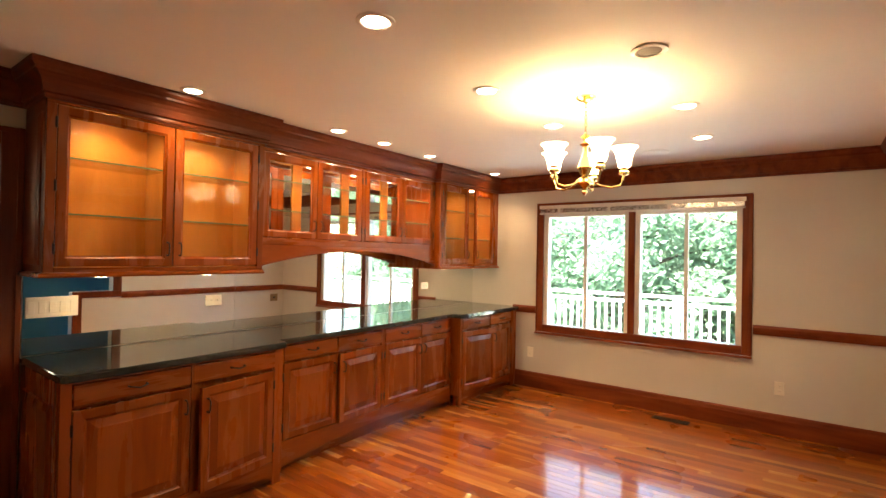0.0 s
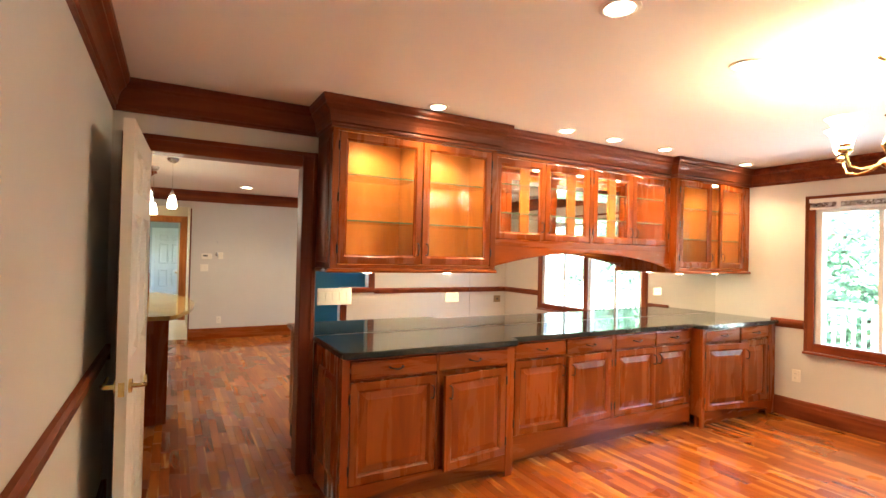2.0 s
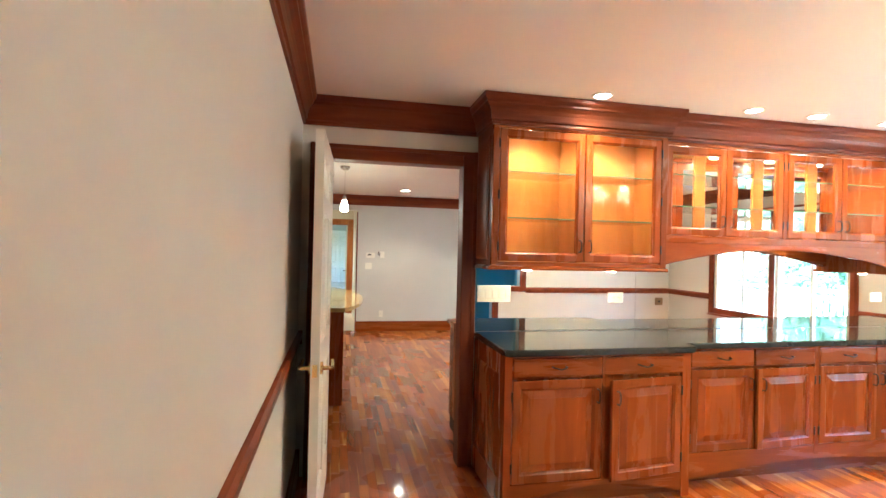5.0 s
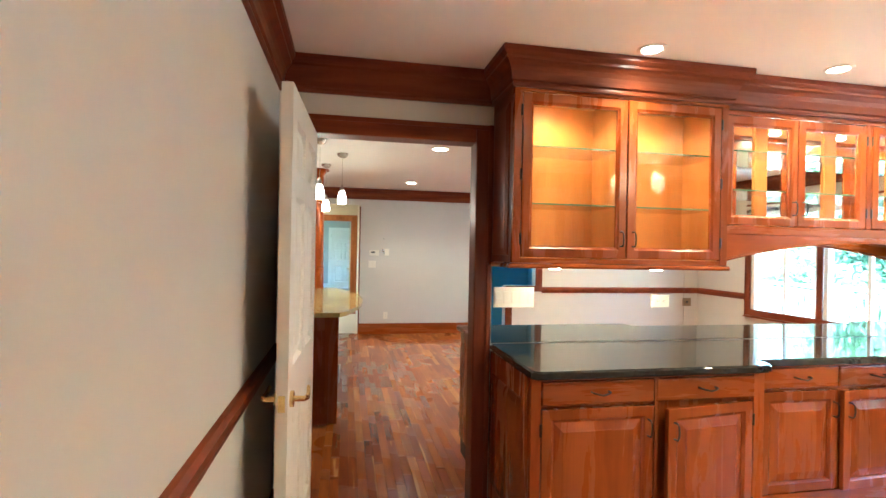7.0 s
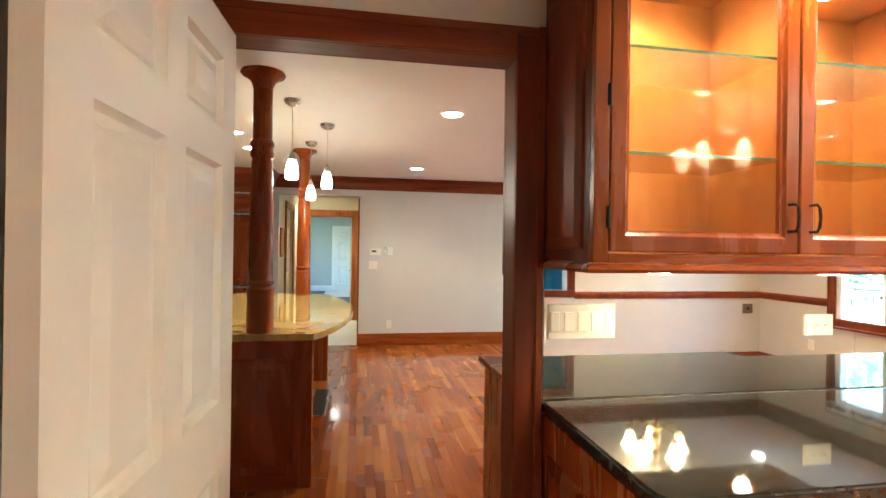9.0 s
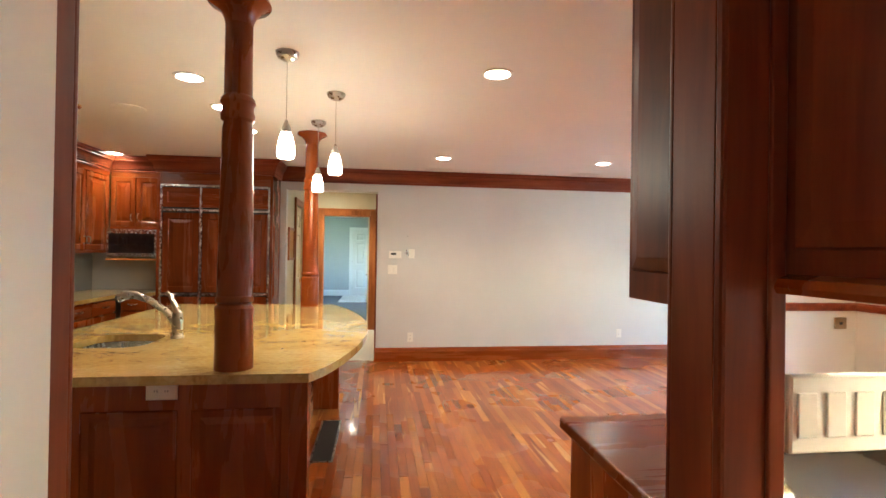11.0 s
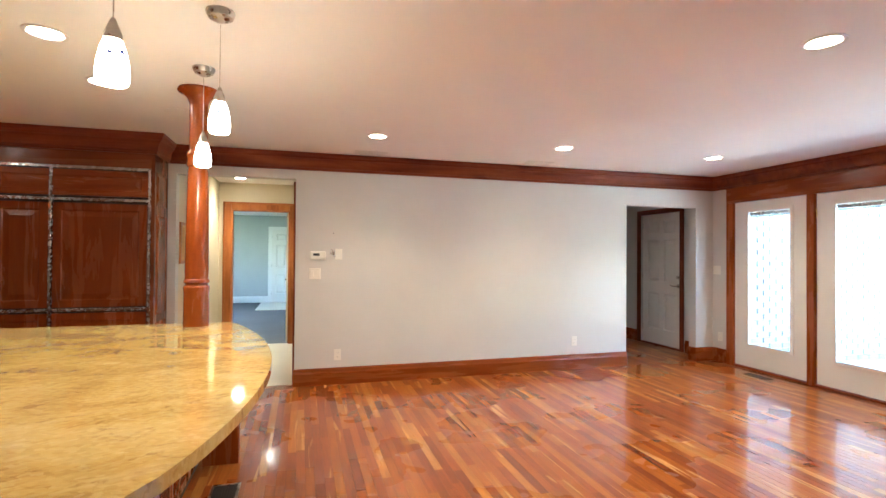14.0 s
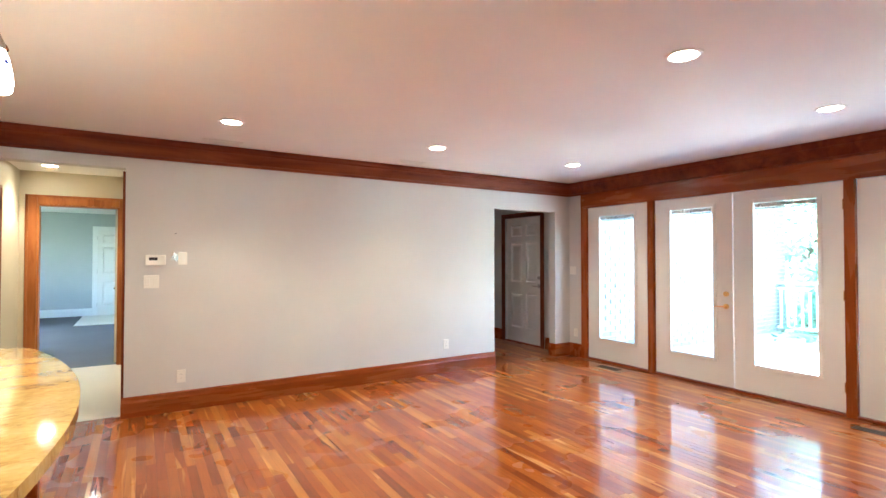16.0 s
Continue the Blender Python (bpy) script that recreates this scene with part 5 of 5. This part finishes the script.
structure("deck_corner", box(8.6, 11.2, 6.0, 9.6, -0.25, -0.12), DECK, "grey raised deck by the brick wing", "deck")
structure("deck_skirt", box(XR + 0.13, 8.6, -6, 14, -3.0, -0.26), DECK, "deck skirt boards", "deck")


def railing(x0, y0, x1, y1):
    o = thing("deck_railing", (0, 0, 0), "white wooden deck railing with upright balusters", "railing")
    d = Vector((x1 - x0, y1 - y0))
    n = max(1, int(d.length / 0.125))
    u = d.normalized()
    q = Vector((-u.y, u.x))
    def bar(s0, s1, hw, z0, z1):
        bm = bmesh.new()
        pts = [(x0 + u.x * s + q.x * k, y0 + u.y * s + q.y * k) for s, k in ((s0, -hw), (s1, -hw), (s1, hw), (s0, hw))]
        vs = [bm.verts.new((*p, z)) for z in (z0, z1) for p in pts]
        for f in ((0, 1, 2, 3), (7, 6, 5, 4), (0, 4, 5, 1), (1, 5, 6, 2), (2, 6, 7, 3), (3, 7, 4, 0)):
            bm.faces.new([vs[i] for i in f])
        return bm
    part("top_rail", bar(0, d.length, 0.045, 0.86, 0.9), RAILW, o)
    part("sub_rail", bar(0, d.length, 0.02, 0.74, 0.79), RAILW, o)
    part("bottom_rail", bar(0, d.length, 0.02, -0.03, 0.02), RAILW, o)
    for i in range(n):
        s = (i + 0.5) * d.length / n
        part("baluster", bar(s - 0.018, s + 0.018, 0.018, 0.02, 0.74), RAILW, o)
    for i in range(int(d.length / 1.5) + 1):
        s = min(i * 1.5, d.length - 0.05)
        part("post", bar(s, s + 0.09, 0.045, -0.119, 0.86), RAILW, o)


railing(8.4, -5.8, 8.4, 6.2)
railing(8.4, 6.2, 11.0, 6.2)
railing(11.0, 6.2, 11.0, 8.95)
wing = thing("brick_wing", (0, 0, 0), "pale brick wing of the house beside the deck", "house")
part("wall", box(5.6, 11.4, 9.0, 9.3, -0.119, 2.6), MORTAR, wing)
part("eave", box(XF + 0.16, 11.6, 8.1, 9.6, 2.6, 2.7), RAILW, wing, "white eave board")
verts, faces = [], []
for row in range(34):
    z = -0.11 + row * 0.08
    x = 5.6 - (0.11 if row % 2 else 0)
    while x < 11.4:
        a, b2 = max(5.6, x), min(11.4, x + 0.205)
        if b2 - a > 0.02:
            k = len(verts)
            verts += [(a, 8.985, z), (b2, 8.985, z), (b2, 8.985, z + 0.067), (a, 8.985, z + 0.067), (a, 9.0, z), (b2, 9.0, z), (b2, 9.0, z + 0.067), (a, 9.0, z + 0.067)]
            faces += [(k, k + 1, k + 2, k + 3), (k, k + 4, k + 5, k + 1), (k + 2, k + 6, k + 7, k + 3), (k + 1, k + 5, k + 6, k + 2), (k, k + 3, k + 7, k + 4)]
        x += 0.22
me = bpy.data.meshes.new("brick_courses")
me.from_pydata(verts, [], faces)
me.materials.append(BRICKM)
bc = tagged(new("brick_courses", me), "pale bricks laid in running bond", "", "", "stuff")
bc.parent = wing

LEAF, nt, b = material("leaf", (0.06, 0.12, 0.04), 0.6)
info = nt.nodes.new("ShaderNodeNewGeometry")
nt.links.new(ramp(nt, info.outputs["Random Per Island"], [(0, (0.13, 0.21, 0.14)), (0.5, (0.165, 0.26, 0.18)), (1, (0.2, 0.31, 0.22))]), b.inputs["Base Color"])
tl = nt.nodes.new("ShaderNodeBsdfTranslucent")
tl.inputs[0].default_value = (0.36, 0.52, 0.38, 1)
mx = nt.nodes.new("ShaderNodeMixShader")
mx.inputs[0].default_value = 0.4
nt.links.new(b.outputs[0], mx.inputs[1])
nt.links.new(tl.outputs[0], mx.inputs[2])
nt.links.new(mx.outputs[0], nt.nodes["Material Output"].inputs[0])
BARK = paint("bark", (0.09, 0.065, 0.05), 0.9, 0.3, 0.6)


def tree(x, y, h, spread, seed, label):
    rnd = random.Random(seed)
    o = thing("tree", (x, y, -3.0), label, "tree", "trees behind the deck")
    pts = [(0, 0, 0), (0.1, 0.05, h * 0.2), (-0.05, 0.1, h * 0.45), (0.08, 0, h * 0.8)]
    part("trunk", tube(pts, [0.2, 0.16, 0.11, 0.03], 9), BARK, o, smooth=True)
    verts, faces = [], []
    limbs = bmesh.new()
    for k in range(16):
        a, zz = k * 2.4 + rnd.random(), h * (0.22 + 0.05 * k)
        reach = spread * (0.55 + 0.6 * rnd.random()) * (1.0 if zz < h * 0.65 else 0.7)
        tip = Vector((reach * math.cos(a), reach * math.sin(a), zz + 0.25 * reach))
        base = Vector((0, 0, zz - 0.1 * reach))
        tube([base, base.lerp(tip, 0.5) + Vector((0, 0, 0.1)), tip], [0.06, 0.04, 0.012], 5, limbs)
        for c in range(7):
            f = 0.35 + 0.65 * rnd.random()
            c0 = base.lerp(tip, f) + Vector((rnd.gauss(0, 0.35), rnd.gauss(0, 0.35), rnd.gauss(0, 0.28)))
            rad = 0.35 + 0.3 * rnd.random()
            for q in range(150):
                p = c0 + Vector((rnd.gauss(0, rad * 0.6), rnd.gauss(0, rad * 0.6), rnd.gauss(0, rad * 0.45)))
                s = 0.045 + 0.05 * rnd.random()
                e = Euler((rnd.uniform(-0.9, 0.9), rnd.uniform(-0.9, 0.9), rnd.uniform(0, 6.3))).to_matrix()
                k0 = len(verts)
                for lx, ly in ((-1.3, 0), (0, -0.55), (1.3, 0), (0, 0.55)):
                    verts.append(p + e @ Vector((lx * s, ly * s, 0.15 * s * abs(lx))))
                faces.append((k0, k0 + 1, k0 + 2, k0 + 3))
    part("limbs", limbs, BARK, o)
    me = bpy.data.meshes.new("crown")
    me.from_pydata(verts, [], faces)
    me.materials.append(LEAF)
    cr = new("crown", me)
    cr.parent = o


for i, (x, y, h, s) in enumerate(((11.6, -3.5, 6.0, 2.5), (12.2, 0.2, 6.4, 2.7), (11.8, 3.4, 6.0, 2.6), (13.0, 6.6, 6.3, 2.8), (14.5, -1.6, 6.9, 3.0), (15.0, 2.2, 7.0, 3.2), (15.5, 6.0, 6.8, 3.0), (15.2, 10.0, 7.0, 3.0), (14.2, -5.4, 6.4, 3.0), (18.5, 9.2, 7.4, 3.2))):
    tree(x, y, h, s, 40 + i, "leafy green tree beyond the deck railing")

# ---- strip floor ----
PW = 0.057
rnd = random.Random(7)
near_boxes = ((-0.45, 0.45, 3.6, 7.0), (0.6, 2.2, 0.9, 2.7))
strips = []
x = KX
while x < XF:
    first = -3.1 if -0.35 < x < 3.2 else YB - 0.1 if XL - 0.1 < x < XR + 0.04 else YC + 0.01
    y = first - rnd.random()
    end = 10.9 if 3.8 < x < 5.3 else YF + 0.1
    while y < end:
        l = rnd.choice((0.3, 0.42, 0.55, 0.7, 0.85, 1.1)) * (0.85 + 0.3 * rnd.random())
        a, b2 = max(y, first), min(y + l, end)
        if b2 - a > 0.05:
            strips.append((x, a, b2))
        y += l
    x += PW
shared = {}
verts, faces, count = [], [], 0


def strip_mesh(l):
    key = round(l, 2)
    if key not in shared:
        bm = bmesh.new()
        w, e, d = PW - 0.0004, 0.0007, 0.0008
        lo = [bm.verts.new(v) for v in ((0, 0, -0.007), (w, 0, -0.007), (w, l, -0.007), (0, l, -0.007))]
        mi = [bm.verts.new(v) for v in ((0, 0, -d), (w, 0, -d), (w, l, -d), (0, l, -d))]
        hi = [bm.verts.new(v) for v in ((e, e, 0), (w - e, e, 0), (w - e, l - e, 0), (e, l - e, 0))]
        for p, q in ((lo, mi), (mi, hi)):
            for i in range(4):
                bm.faces.new((p[i], p[(i + 1) % 4], q[(i + 1) % 4], q[i]))
        bm.faces.new(hi)
        me = bpy.data.meshes.new("plank")
        bm.to_mesh(me)
        bm.free()
        me.materials.append(PLANK)
        shared[key] = me
    return shared[key]


for x, a, b2 in strips:
    cx, cy = x + PW / 2, (a + b2) / 2
    if count < 300 and any(q[0] < cx < q[1] and q[2] < cy < q[3] for q in near_boxes):
        l = round(b2 - a, 2)
        p = new("plank", strip_mesh(l - 0.001))
        p.location = (x, a, 0)
        p.parent = floor
        count += 1
    else:
        w, e, d = PW - 0.0004, 0.0007, 0.0008
        k = len(verts)
        y0, y1 = a, b2 - 0.0005
        verts += [(x, y0, -d), (x + w, y0, -d), (x + w, y1, -d), (x, y1, -d), (x + e, y0 + e, 0), (x + w - e, y0 + e, 0), (x + w - e, y1 - e, 0), (x + e, y1 - e, 0)]
        faces += [(k + 4, k + 5, k + 6, k + 7)] + [(k + i, k + (i + 1) % 4, k + 4 + (i + 1) % 4, k + 4 + i) for i in range(4)]
me = bpy.data.meshes.new("planks_beyond")
me.from_pydata(verts, [], faces)
me.materials.append(PLANK_REST)
rest = tagged(new("planks_beyond", me), "reddish brown hardwood strips of mixed tone", "", "", "stuff")
rest.parent = floor
